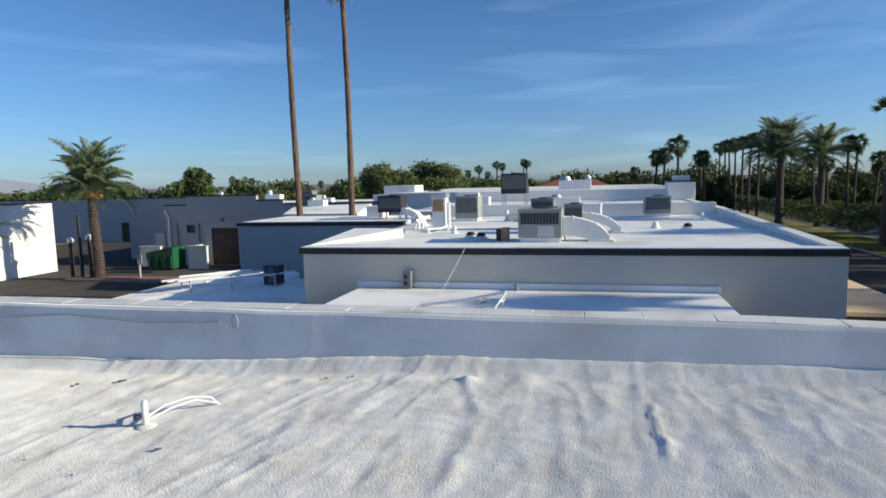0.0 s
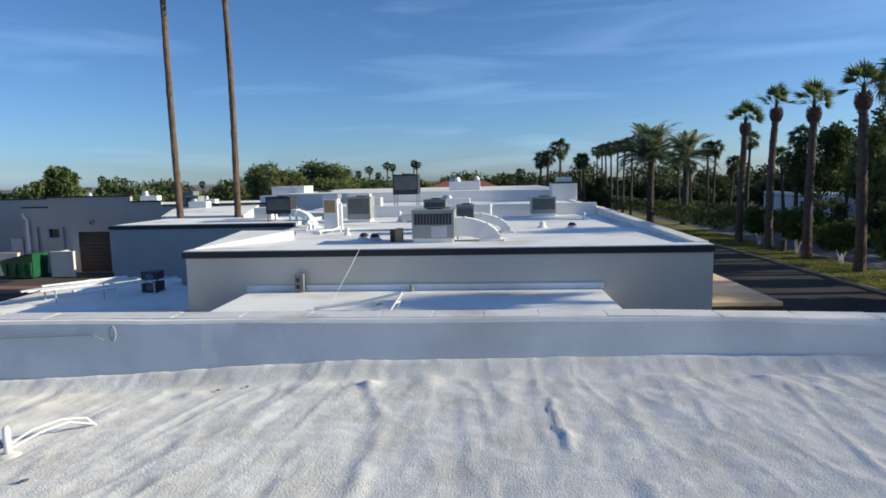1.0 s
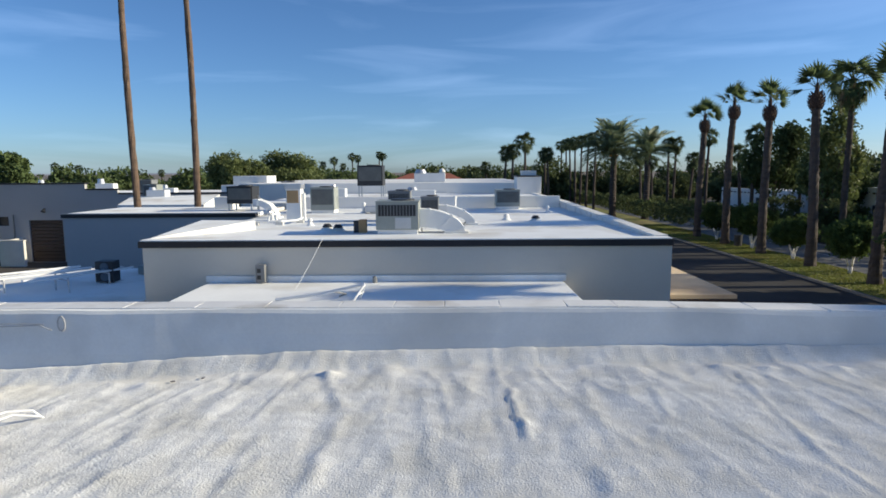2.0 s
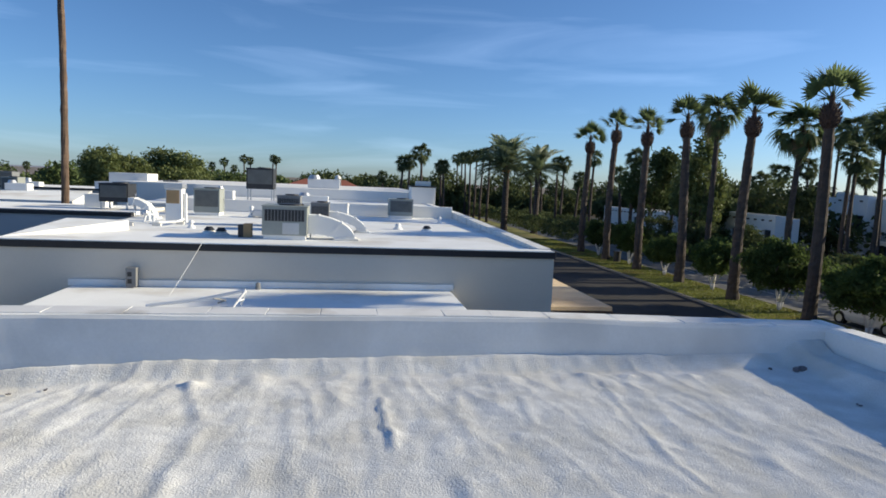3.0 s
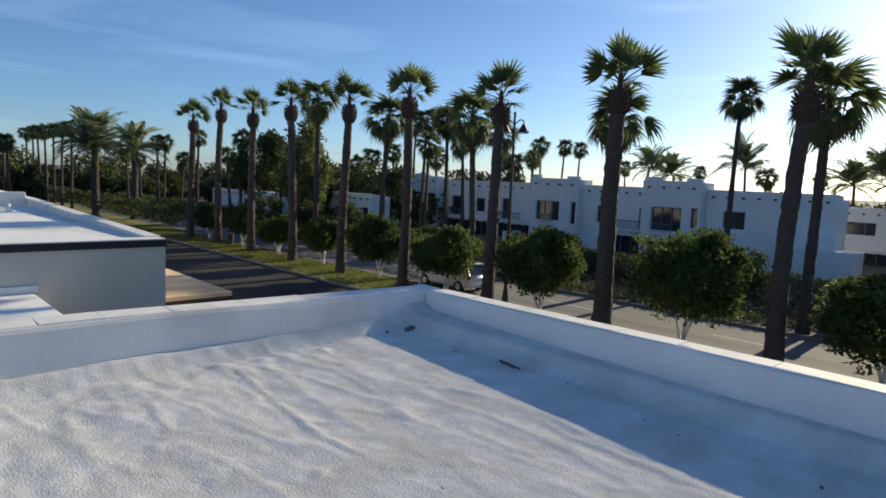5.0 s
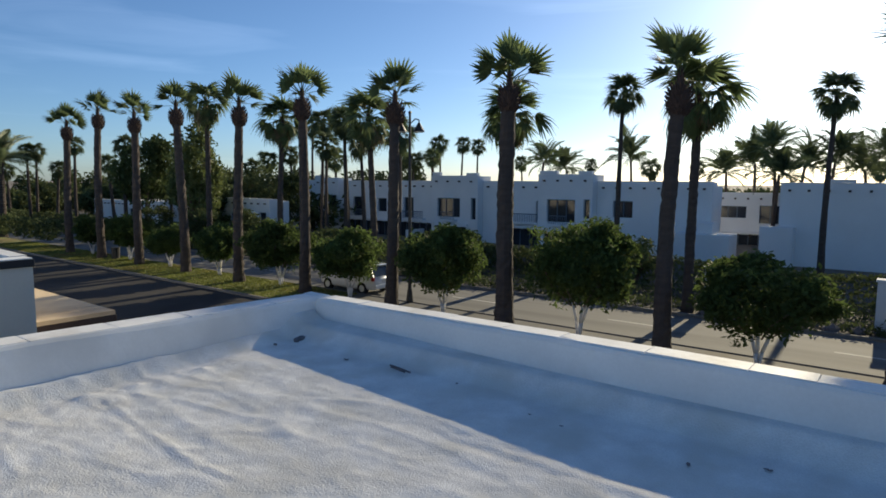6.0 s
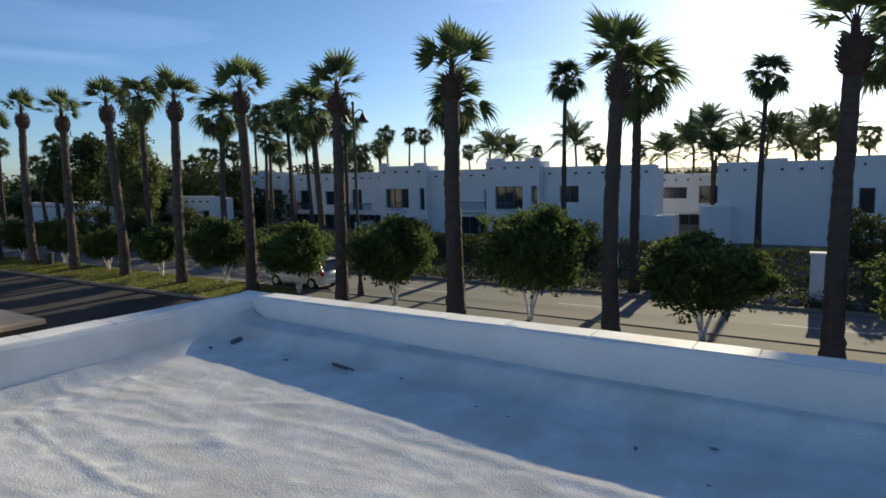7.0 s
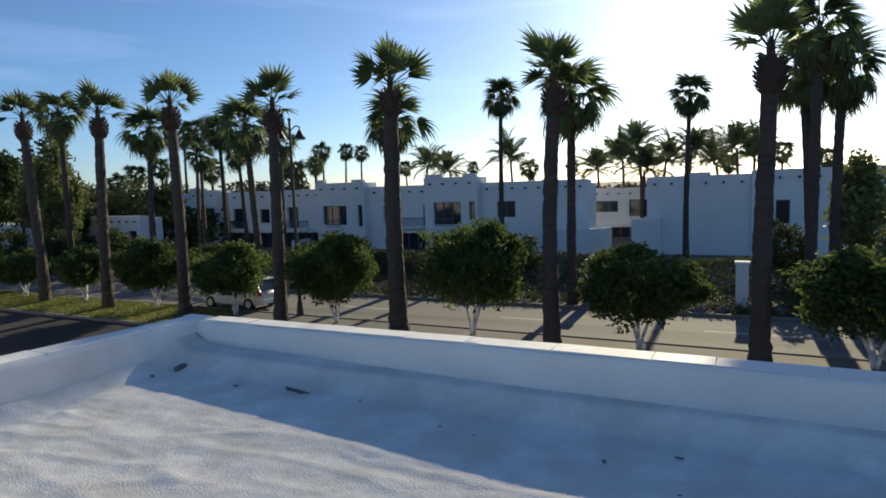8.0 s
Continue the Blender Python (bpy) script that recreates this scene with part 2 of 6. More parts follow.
def wall_cells(bm, at, axis, u0, u1, z0, z1, thick, holes):
    """A wall with through openings. axis 'x': runs along x, its face at y = at, thickness towards +y; 'y': runs along y, face at x = at,
    thickness towards +x. holes: (u0, u1, z0, z1)."""
    us = sorted({u0, u1, *[min(max(h[i], u0), u1) for h in holes for i in (0, 1)]})
    for a, b in zip(us, us[1:]):
        mid = (a + b) / 2
        gaps = sorted((h[2], h[3]) for h in holes if h[0] < mid < h[1])
        z = z0
        for lo, hi in (*gaps, (z1, z1)):
            if lo > z + 1e-3:
                if axis == "x":
                    box(bm, (a, at, z), (b, at + thick, lo))
                else:
                    box(bm, (at, a, z), (at + thick, b, lo))
            z = hi
    bmesh.ops.remove_doubles(bm, verts=bm.verts, dist=1e-4)
    return bm


def leaf_cloud(rng, n, centre, radii, size, lump=0.35, shell=0.55, up=0.0, seed=0):
    """Leaf quads scattered in the outer part of a lumpy ellipsoid. Returns verts and faces."""
    d = rng.normal(size=(n, 3))
    d /= np.linalg.norm(d, axis=1)[:, None]
    f = np.array([noise.noise(Vector(v * 2.1) + Vector((seed * 7.3, 1.7, seed))) + 0.5 * noise.noise(Vector(v * 5) + Vector((seed, 9, 2))) for v in d])
    r = (1 + lump * f) * (shell + (1 - shell) * rng.random(n) ** 0.6)
    p = d * r[:, None] * np.array(radii) + np.array(centre)
    return cards(rng, p, size, up)


def cards(rng, p, size, up=0.0):
    n = len(p)
    a = rng.normal(size=(n, 3))
    a[:, 2] -= up
    a /= np.linalg.norm(a, axis=1)[:, None]
    b = np.cross(a, rng.normal(size=(n, 3)))
    b /= np.linalg.norm(b, axis=1)[:, None]
    s = (size * (0.6 + 0.8 * rng.random(n)))[:, None]
    v = np.stack([p - a * s, p + b * s * 0.42, p + a * s, p - b * s * 0.42], 1).reshape(-1, 3)
    return v, np.arange(4 * n).reshape(-1, 4)


def merged(*clouds):
    vs, fs, k = [], [], 0
    for v, f in clouds:
        vs.append(v), fs.append(f + k)
        k += len(v)
    return np.concatenate(vs), np.concatenate(fs)


# ---------------------------------------------------------------- palms and trees
def trunk_mesh(rng, name, height, r0, r1, material, lean=0.3, rings=48, flare=0.25, rough=0.025, seg=12):
    vs, fs = [], []
    a0, ph = rng.random() * 6.28, rng.random() * 6.28
    for i in range(rings + 1):
        u = i / rings
        z = height * u
        cx = lean * math.cos(a0) * u * u + 0.05 * math.sin(u * 5 + ph)
        cy = lean * math.sin(a0) * u * u + 0.05 * math.cos(u * 4 + ph)
        r = r0 + (r1 - r0) * u + flare * r0 * math.exp(-z / 0.45)
        r *= 1 + rough * (1 if i % 2 else -1) * (0.5 + rng.random())
        for k in range(seg):
            w = 2 * math.pi * k / seg
            q = r * (1 + 0.05 * rng.normal())
            vs.append((cx + q * math.cos(w), cy + q * math.sin(w), z - (0.15 if i == 0 else 0)))
    for i in range(rings):
        for k in range(seg):
            a, b = i * seg + k, i * seg + (k + 1) % seg
            fs.append((a, b, b + seg, a + seg))
    fs.append(tuple(range(rings * seg, rings * seg + seg)))
    top = Vector((lean * math.cos(a0) + 0.05 * math.sin(5 + ph), lean * math.sin(a0) + 0.05 * math.cos(4 + ph), height))
    return raw(name, vs, fs, material), top


def fan_frond(rng, stalk=0.8, blade=0.85, n=17, droop=0.42, spread=1.3):
    """One fan leaf that grows along +x: a stalk, and blades that split from a pleated palm. Verts and faces."""
    vs, fs = [], []
    w = 0.022
    zs = lambda t: -0.10 * t * t
    for i in range(4):
        t = i / 3
        vs += [(stalk * t, -w, zs(t)), (stalk * t, w, zs(t)), (stalk * t, 0, zs(t) + w)]
    for i in range(3):
        k = 3 * i
        fs += [(k, k + 3, k + 5, k + 2), (k + 1, k + 2, k + 5, k + 4), (k, k + 1, k + 4, k + 3)]
    base = Vector((stalk, 0, zs(1)))
    for j in range(n):
        a = spread * (2 * j / (n - 1) - 1) * (1 + 0.05 * rng.normal())
        L = blade * (1.0 - 0.25 * abs(a) / spread) * (0.88 + 0.24 * rng.random())
        d = Vector((math.cos(a), math.sin(a), 0.10 * (1 if j % 2 else -1)))
        side = Vector((-math.sin(a), math.cos(a), 0))
        k = len(vs)
        dr = droop * (0.6 + 0.8 * rng.random())
        for t, wd in ((0.0, 0.01), (0.4, 0.07), (0.75, 0.036), (1.0, 0.003)):
            c = base + d * (L * t) + Vector((0, 0, -dr * t ** 2.4 * L))
            vs += [tuple(c - side * wd), tuple(c + side * wd)]
        for i in range(3):
            q = k + 2 * i
            fs.append((q, q + 2, q + 3, q + 1))
    return np.array(vs, float), fs


def feather_frond(rng, length=2.6, n=36, arch=1.0, leaf=0.5):
    """One arching feather leaf along +x with narrow leaflets on both sides."""
    vs, fs = [], []
    rach = lambda t: Vector((length * t * (1 - 0.18 * t), 0, arch * (t * 0.9 - 1.35 * t * t)))
    for i in range(9):
        t = i / 8
        c = rach(t)
        w = 0.03 * (1 - 0.8 * t)
        vs += [(c.x, -w, c.z), (c.x, w, c.z)]
    for i in range(8):
        fs.append((2 * i, 2 * i + 2, 2 * i + 3, 2 * i + 1))
    for j in range(n):
        t = 0.14 + 0.86 * j / (n - 1)
        for s in (-1, 1):
            c = rach(t)
            L = leaf * math.sin(math.pi * min(1, 0.25 + 0.72 * t)) * (0.8 + 0.4 * rng.random())
            d = Vector((0.75, s * 0.8, 0.28 + 0.15 * rng.normal())).normalized()
            k = len(vs)
            side = Vector((0.022, 0, 0.014))
            mid, tip = c + d * L * 0.55, c + d * L + Vector((0, 0, -0.12 * L))
            vs += [tuple(c - side), tuple(c + side), tuple(mid + side), tuple(mid - side), tuple(tip)]
            fs += [(k, k + 1, k + 2, k + 3), (k + 3, k + 2, k + 4)]
    return np.array(vs, float), fs


def frond_poses(rng, n, low, high, reach=1.0, size=0.15, roll=25):
    """Poses of fronds round a crown's heart, from drooping to upright, on a golden-angle spiral."""
    out = []
    for i in range(n):
        u = i / (n - 1)
        el = low + (high - low) * u ** 0.8 + 6 * rng.normal()
        az = i * 137.5 + 10 * rng.normal()
        s = reach * (1 + size * rng.normal())
        out.append(pose(0, 0, 0, 0, 0, az) @ pose(0, 0, 0, roll * rng.normal(), -el, 0) @ Matrix.Diagonal((s, s, s, 1)))
    return out


def joined(frond_list, poses, lift=0.0):
    vs, fs, k = [], [], 0
    for i, m in enumerate(poses):
        v, f = frond_list[i % len(frond_list)]
        a = np.array(m)
        vs.append(v @ a[:3, :3].T + a[:3, 3])
        fs += [tuple(q + k for q in poly) for poly in f]
        k += len(v)
    return np.concatenate(vs), fs


R = np.random.default_rng(4)
FANS = [fan_frond(R, 0.82, 0.88, 15, 0.22, 1.0) for _ in range(5)]
MOPS = [fan_frond(R, 0.95, 0.85, 17, 0.95, 1.25) for _ in range(5)]
FAN_MESHES = [raw("frond", v, f, M_FROND) for v, f in FANS]
MOP_MESHES = [raw("frond", v, f, M_FROND) for v, f in MOPS]
DEADS = [fan_frond(R, 0.55, 0.8, 11, 0.7, 0.7) for _ in range(3)]
FEATHERS = [feather_frond(R) for _ in range(4)]


def boot_ball(rng, r, h):
    """The pruned leaf bases under a crown: a knob of overlapping upright scales."""
    bm = B()
    ball(bm, (0, 0, 0), (r * 0.86, r * 0.86, h * 0.5), 12)
    for i in range(90):
        z = -h * 0.48 + h * 0.96 * i / 90
        rr = r * math.sqrt(max(0.08, 1 - (1.8 * z / h) ** 2)) * 0.92
        a = i * 2.4
        p = Vector((rr * math.cos(a), rr * math.sin(a), z))
        rod(bm, p * 0.9, p + Vector((0.09 * math.cos(a), 0.09 * math.sin(a), 0.13)), 0.045, 0.02, 4)
    return bm


def fan_palm(at, height, label, group, seed, ballr=0.42, skirt=0, fronds=34, r0=0.30, r1=0.2, lean=0.35, reach=1.0, low=-25, tm=None, mop=False):
    """A tall fan palm: bark trunk, knob or skirt of dead leaves, every live frond a piece of the crown."""
    rng = np.random.default_rng(seed)
    p = thing("fan_palm", at, label, "palm tree", group)
    me, top = trunk_mesh(rng, "trunk", height, r0, r1, tm or M_TRUNK, lean)
    tr = new("trunk", me)
    tr.parent = p
    if ballr:
        bm = boot_ball(rng, ballr, ballr * 2.7)
        bmesh.ops.translate(bm, verts=bm.verts, vec=top + Vector((0, 0, -ballr * 1.05)))
        part("boot_knob", bm, M_BOOT, p, "brown knob of pruned leaf bases")
    if skirt:
        v, f = joined(DEADS, [m for m in frond_poses(rng, skirt, -82, -35, reach * 1.05)])
        sk = new("dead_leaf_skirt", raw("dead_leaf_skirt", v + np.array(top), f, M_SKIRT))
        sk.parent = p
    heart = B()
    lift = 0.1 if mop else 0.28
    rod(heart, top + Vector((0, 0, -0.2)), top + Vector((0, 0, lift + 0.15)), 0.2, 0.09, 10)
    ball(heart, top + Vector((0, 0, lift + 0.05)), (0.13, 0.13, 0.4), 8)
    crown = part("crown", heart, M_BOOT, p, "green crown of fan fronds")
    for i, m in enumerate(frond_poses(rng, fronds, low, 88, reach, 0.15, 25 if mop else 40)):
        piece("frond", (MOP_MESHES if mop else FAN_MESHES)[i % 5], crown, Matrix.Translation(top + Vector((0, 0, lift))) @ m)
    return p


def far_palm_kit(seed, height, kind):
    """Meshes of a distant palm: trunk and one joined crown."""
    rng = np.random.default_rng(seed)
    me, top = trunk_mesh(rng, "trunk", height, 0.26, 0.16, M_TRUNK, 0.5, 10, 0.2, 0.04, 7)
    if kind == "date":
        v, f = joined(FEATHERS, frond_poses(rng, 34, -30, 80, 1.0))
    else:
        v, f = joined(MOPS, frond_poses(rng, 46, -72, 85, 0.95))
        v2, f2 = joined(DEADS, frond_poses(rng, 10, -85, -50, 1.0))
        f = list(f) + [tuple(q + len(v) for q in g) for g in f2]
        v = np.concatenate([v, v2])
    return me, raw("crown", v + np.array(top), f, M_FAR_FROND)


FAR_KITS = [far_palm_kit(40 + i, 10.0, "fan") for i in range(3)] + [far_palm_kit(50 + i, 7.0, "date") for i in range(2)]


def far_palm(at, top, kit, label, group, turn=0.0, girth=1.0, bush=1.0):
    """A distant palm whose crown's heart stands at height top over its foot."""
    h = 10.0 if kit < 3 else 7.0
    p = thing("palm_tree", at, label, "palm tree", group, "", turn)
    for name, me in zip(("trunk", "crown"), FAR_KITS[kit]):
        ob = new(name, me)
        ob.parent = p
        if name == "trunk":
            ob.scale = (girth, girth, top / h)
        else:
            c = 1.5 if kit >= 3 else bush
            ob.scale = (c, c, c)
            ob.location = (0, 0, top - h * c)
    return p


def citrus_kit(seed, radii, n):
    rng = np.random.default_rng(seed)
    bm = B()
    for i in range(3):
        a = i * 2.1 + rng.random()
        tube(bm, [(0.05 * math.cos(a), 0.05 * math.sin(a), -0.05), (0.12 * math.cos(a), 0.12 * math.sin(a), 0.5),
                  (0.34 * math.cos(a), 0.34 * math.sin(a), 1.25)], 0.06, 7)
    trunk = mesh_of(bm, "trunk", M_LIME, True)
    limbs = []
    for i in range(7):
        a = i * 0.9
        limbs.append(mesh_of(tube(B(), [(0.3 * math.cos(a), 0.3 * math.sin(a), 1.15), (radii[0] * 0.5 * math.cos(a), radii[1] * 0.5 * math.sin(a), 1.9),
                                        (radii[0] * 0.7 * math.cos(a + .3), radii[1] * 0.7 * math.sin(a + .3), 2.6)], 0.03, 5), "limb", M_WOOD))
    c = (0, 0, 1.0 + radii[2])
    lumps = [leaf_cloud(rng, n, c, tuple(0.9 * q for q in radii), 0.105, 0.5, 0.45, 0.3, seed)]
    for i in range(14):
        a, e = rng.random() * 6.28, rng.random() * 1.9 - 0.7
        q = (c[0] + radii[0] * .8 * math.cos(a) * math.cos(e), c[1] + radii[1] * .8 * math.sin(a) * math.cos(e), c[2] + radii[2] * .8 * math.sin(e))
        lumps.append(leaf_cloud(rng, n // 14, q, tuple(0.3 + 0.45 * rng.random() for _ in range(3)), 0.11, 0.5, 0.3, 0.3, seed + i))
    v, f = merged(*lumps)
    return trunk, limbs, raw("crown", v, f, M_LEAF)


CITRUS = [citrus_kit(70 + i, r, 8000) for i, r in enumerate(((1.5, 1.55, 1.2), (1.95, 1.95, 1.45), (2.1, 2.2, 1.8)))]


def citrus(at, kit, label, turn=0.0, s=1.0, flat=1.0):
    p = thing("citrus_tree", at, label, "tree", "street trees on the verge", "", turn)
    p.scale = (s, s, s * flat)
    trunk, limbs, crown = CITRUS[kit]
    for name, me in (("trunk", trunk), ("crown", crown), *[("limb", q) for q in limbs]):
        ob = new(name, me)
        ob.parent = p
        if name == "trunk":
            tagged(ob, "white-painted trunk")
    return p


def leafy_tree(at, radii, trunk_h, n, size, label, material=None, seed=0, name="broadleaf_tree", category="tree", group="", blobs=7):
    rng = np.random.default_rng(seed)
    p = thing(name, at, label, category, group)
    bm = B()
    rod(bm, (0, 0, -0.2), (0, 0, trunk_h), 0.22, 0.15, 8)
    for i in range(5):
        a = i * 1.3 + seed
        rod(bm, (0, 0, trunk_h * 0.9), (radii[0] * .55 * math.cos(a), radii[1] * .55 * math.sin(a), trunk_h + radii[2] * (0.8 + 0.12 * i)), 0.1, 0.03, 6)
    part("trunk", bm, M_WOOD, p)
    c = np.array((0, 0, trunk_h + radii[2]))
    cl = [leaf_cloud(rng, n // 3, c, tuple(0.8 * q for q in radii), size, 0.4, 0.4, 0.2, seed)]
    for i in range(blobs):
        d = rng.normal(size=3)
        d /= np.linalg.norm(d)
        cl.append(leaf_cloud(rng, (2 * n // 3) // blobs, c + d * np.array(radii) * 0.72, tuple(q * (0.3 + 0.2 * rng.random()) for q in radii), size, 0.4, 0.3, 0.2, seed + i))
    v, f = merged(*cl)
    cr = new("crown", raw("crown", v, f, material or M_TREE))
    cr.parent = p
    return p


def hedge(name, x0, x1, y0, y1, z0, z1, n, size, label, seed, material=None):
    """A clipped or loose hedge: leaves over a lumpy block, with a woody inside."""
    rng = np.random.default_rng(seed)
    p = rng.random((n, 3))
    k = rng.integers(0, 4, n)
    p[k == 0, 0] *= 0.18
    p[k == 1, 2] = 1 - 0.2 * p[k == 1, 2]
    p = np.array((x0, y0, z0)) + p * np.array((x1 - x0, y1 - y0, z1 - z0))
    p[:, 2] = z0 + (p[:, 2] - z0) * np.array([1 + 0.35 * noise.noise(Vector((q[0] * .5, q[1] * .35, seed))) for q in p])
    v, f = cards(rng, p, size, 0.2)
    ob = new(name, raw(name, v, f, material or M_HEDGE))
    return tagged(ob, label, "hedge", "", "stuff")


# ---------------------------------------------------------------- ground and roads
G = -4.6


def sheet(name, x0, x1, y0, y1, z, material, label, category, depth=0.0):
    bm = B()
    if depth:
        box(bm, (x0, y0, z - depth), (x1, y1, z))
    else:
        bmesh.ops.create_grid(bm, x_segments=1, y_segments=1, size=0.5,
                              matrix=Matrix.Translation(((x0 + x1) / 2, (y0 + y1) / 2, z)) @ Matrix.Diagonal((x1 - x0, y1 - y0, 1, 1)))
    return structure(name, bm, material, label, category)


sheet("ground", -2600, 2600, -2600, 2600, G - 0.02, M_DIRT, "dry brown earth reaching to the horizon", "ground")
sheet("road_frontage", 5.6, 20.4, -60, 170, G - 0.008, M_ASPHALT, "dark asphalt frontage road beside the buildings", "road")
sheet("road_main", 24.6, 30.5, -80, 230, G - 0.008, M_ROAD, "grey worn asphalt street with painted shadow streaks beyond the verge", "road")
sheet("pavement_yard", -60, 5.59, -60, 75, G - 0.01, M_ASPHALT, "dark asphalt service yard", "pavement")
sheet("grass_verge", 20.52, 24.48, 24.2, 170, G + 0.10, M_GRASS, "narrow strip of dry green grass", "grass", 0.2)
sheet("pavement_verge", 20.52, 24.48, -60, 24.19, G + 0.09, M_PAVED, "worn grey paving under the street trees", "pavement", 0.2)
for x0, x1 in ((20.37, 20.52), (24.48, 24.63), (30.5, 30.66)):
    bm = B()
    box(bm, (x0, -60, G - 0.1), (x1, 170, G + 0.13), 0.02)
    structure("kerb", bm, M_KERB, "pale concrete kerb", "kerb")
sheet("garden_bed", 30.66, 50.0, -40, 120, G + 0.06, M_MULCH, "dark mulched earth before the villas", "ground", 0.2)

# ---------------------------------------------------------------- our roof
def smooth01(a, b, v):
    u = np.clip((v - a) / (b - a), 0, 1)
    return u * u * (3 - 2 * u)


def deck_z(x, y):
    return 0.018 * x - 0.008 - 0.045 * smooth01(1.5, 3.6, x) - 0.03 * smooth01(4.2, 5.1, y) * smooth01(-4.6, 0.5, x) * (1 - smooth01(2.0, 4.0, x)) - 0.14 * smooth01(-1.0, -4.8, x)


# creases of the coating: from, to, height, half width, waver
CREASES = ((0.43, 4.43, 0.48, 3.40, 0.015, 0.022, 0.035), (1.54, 4.32, 1.47, 3.70, 0.009, 0.03, 0.02),
           (2.37, 4.72, 2.19, 3.27, 0.011, 0.025, 0.03), (2.19, 3.27, 2.20, 2.70, 0.013, 0.022, 0.03), (2.87, 3.30, 2.82, 2.90, 0.008, 0.05, 0.02),
           (1.87, 2.70, 2.08, 2.64, 0.010, 0.025, 0.02), (2.62, 4.75, 2.50, 3.60, 0.006, 0.04, 0.03), (-1.09, 4.83, -0.78, 3.95, 0.011, 0.045, 0.02),
           (-0.78, 3.95, -0.82, 2.75, 0.010, 0.05, 0.03), (-1.26, 3.55, -1.27, 2.75, 0.009, 0.04, 0.02), (0.86, 3.10, 0.84, 2.70, 0.010, 0.06, 0.0),
           (1.05, 4.5, 0.95, 2.9, 0.005, 0.05, 0.03), (-0.2, 4.3, -0.1, 2.8, 0.005, 0.05, 0.03), (-2.3, 4.4, -2.0, 2.9, 0.006, 0.06, 0.03),
           (3.50, 2.35, 3.47, 0.30, 0.010, 0.035, 0.03), (3.05, 4.5, 2.95, 3.5, 0.005, 0.035, 0.02), (3.0, 2.6, 3.1, 1.5, 0.006, 0.04, 0.03))
# rounded lumps: place, height, radius
LUMPS = ((-1.05, 4.80, 0.035, 0.10), (-0.55, 4.95, 0.02, 0.14), (2.67, 4.80, 0.020, 0.09), (3.26, 4.79, 0.022, 0.08), (2.30, 4.85, 0.018, 0.08),
         (-2.6, 4.75, 0.02, 0.12), (-3.9, 4.6, 0.02, 0.14), (1.3, 4.95, 0.015, 0.16), (0.2, 4.95, 0.015, 0.13), (1.9, 2.66, 0.012, 0.05), (2.87, 3.1, 0.008, 0.10))


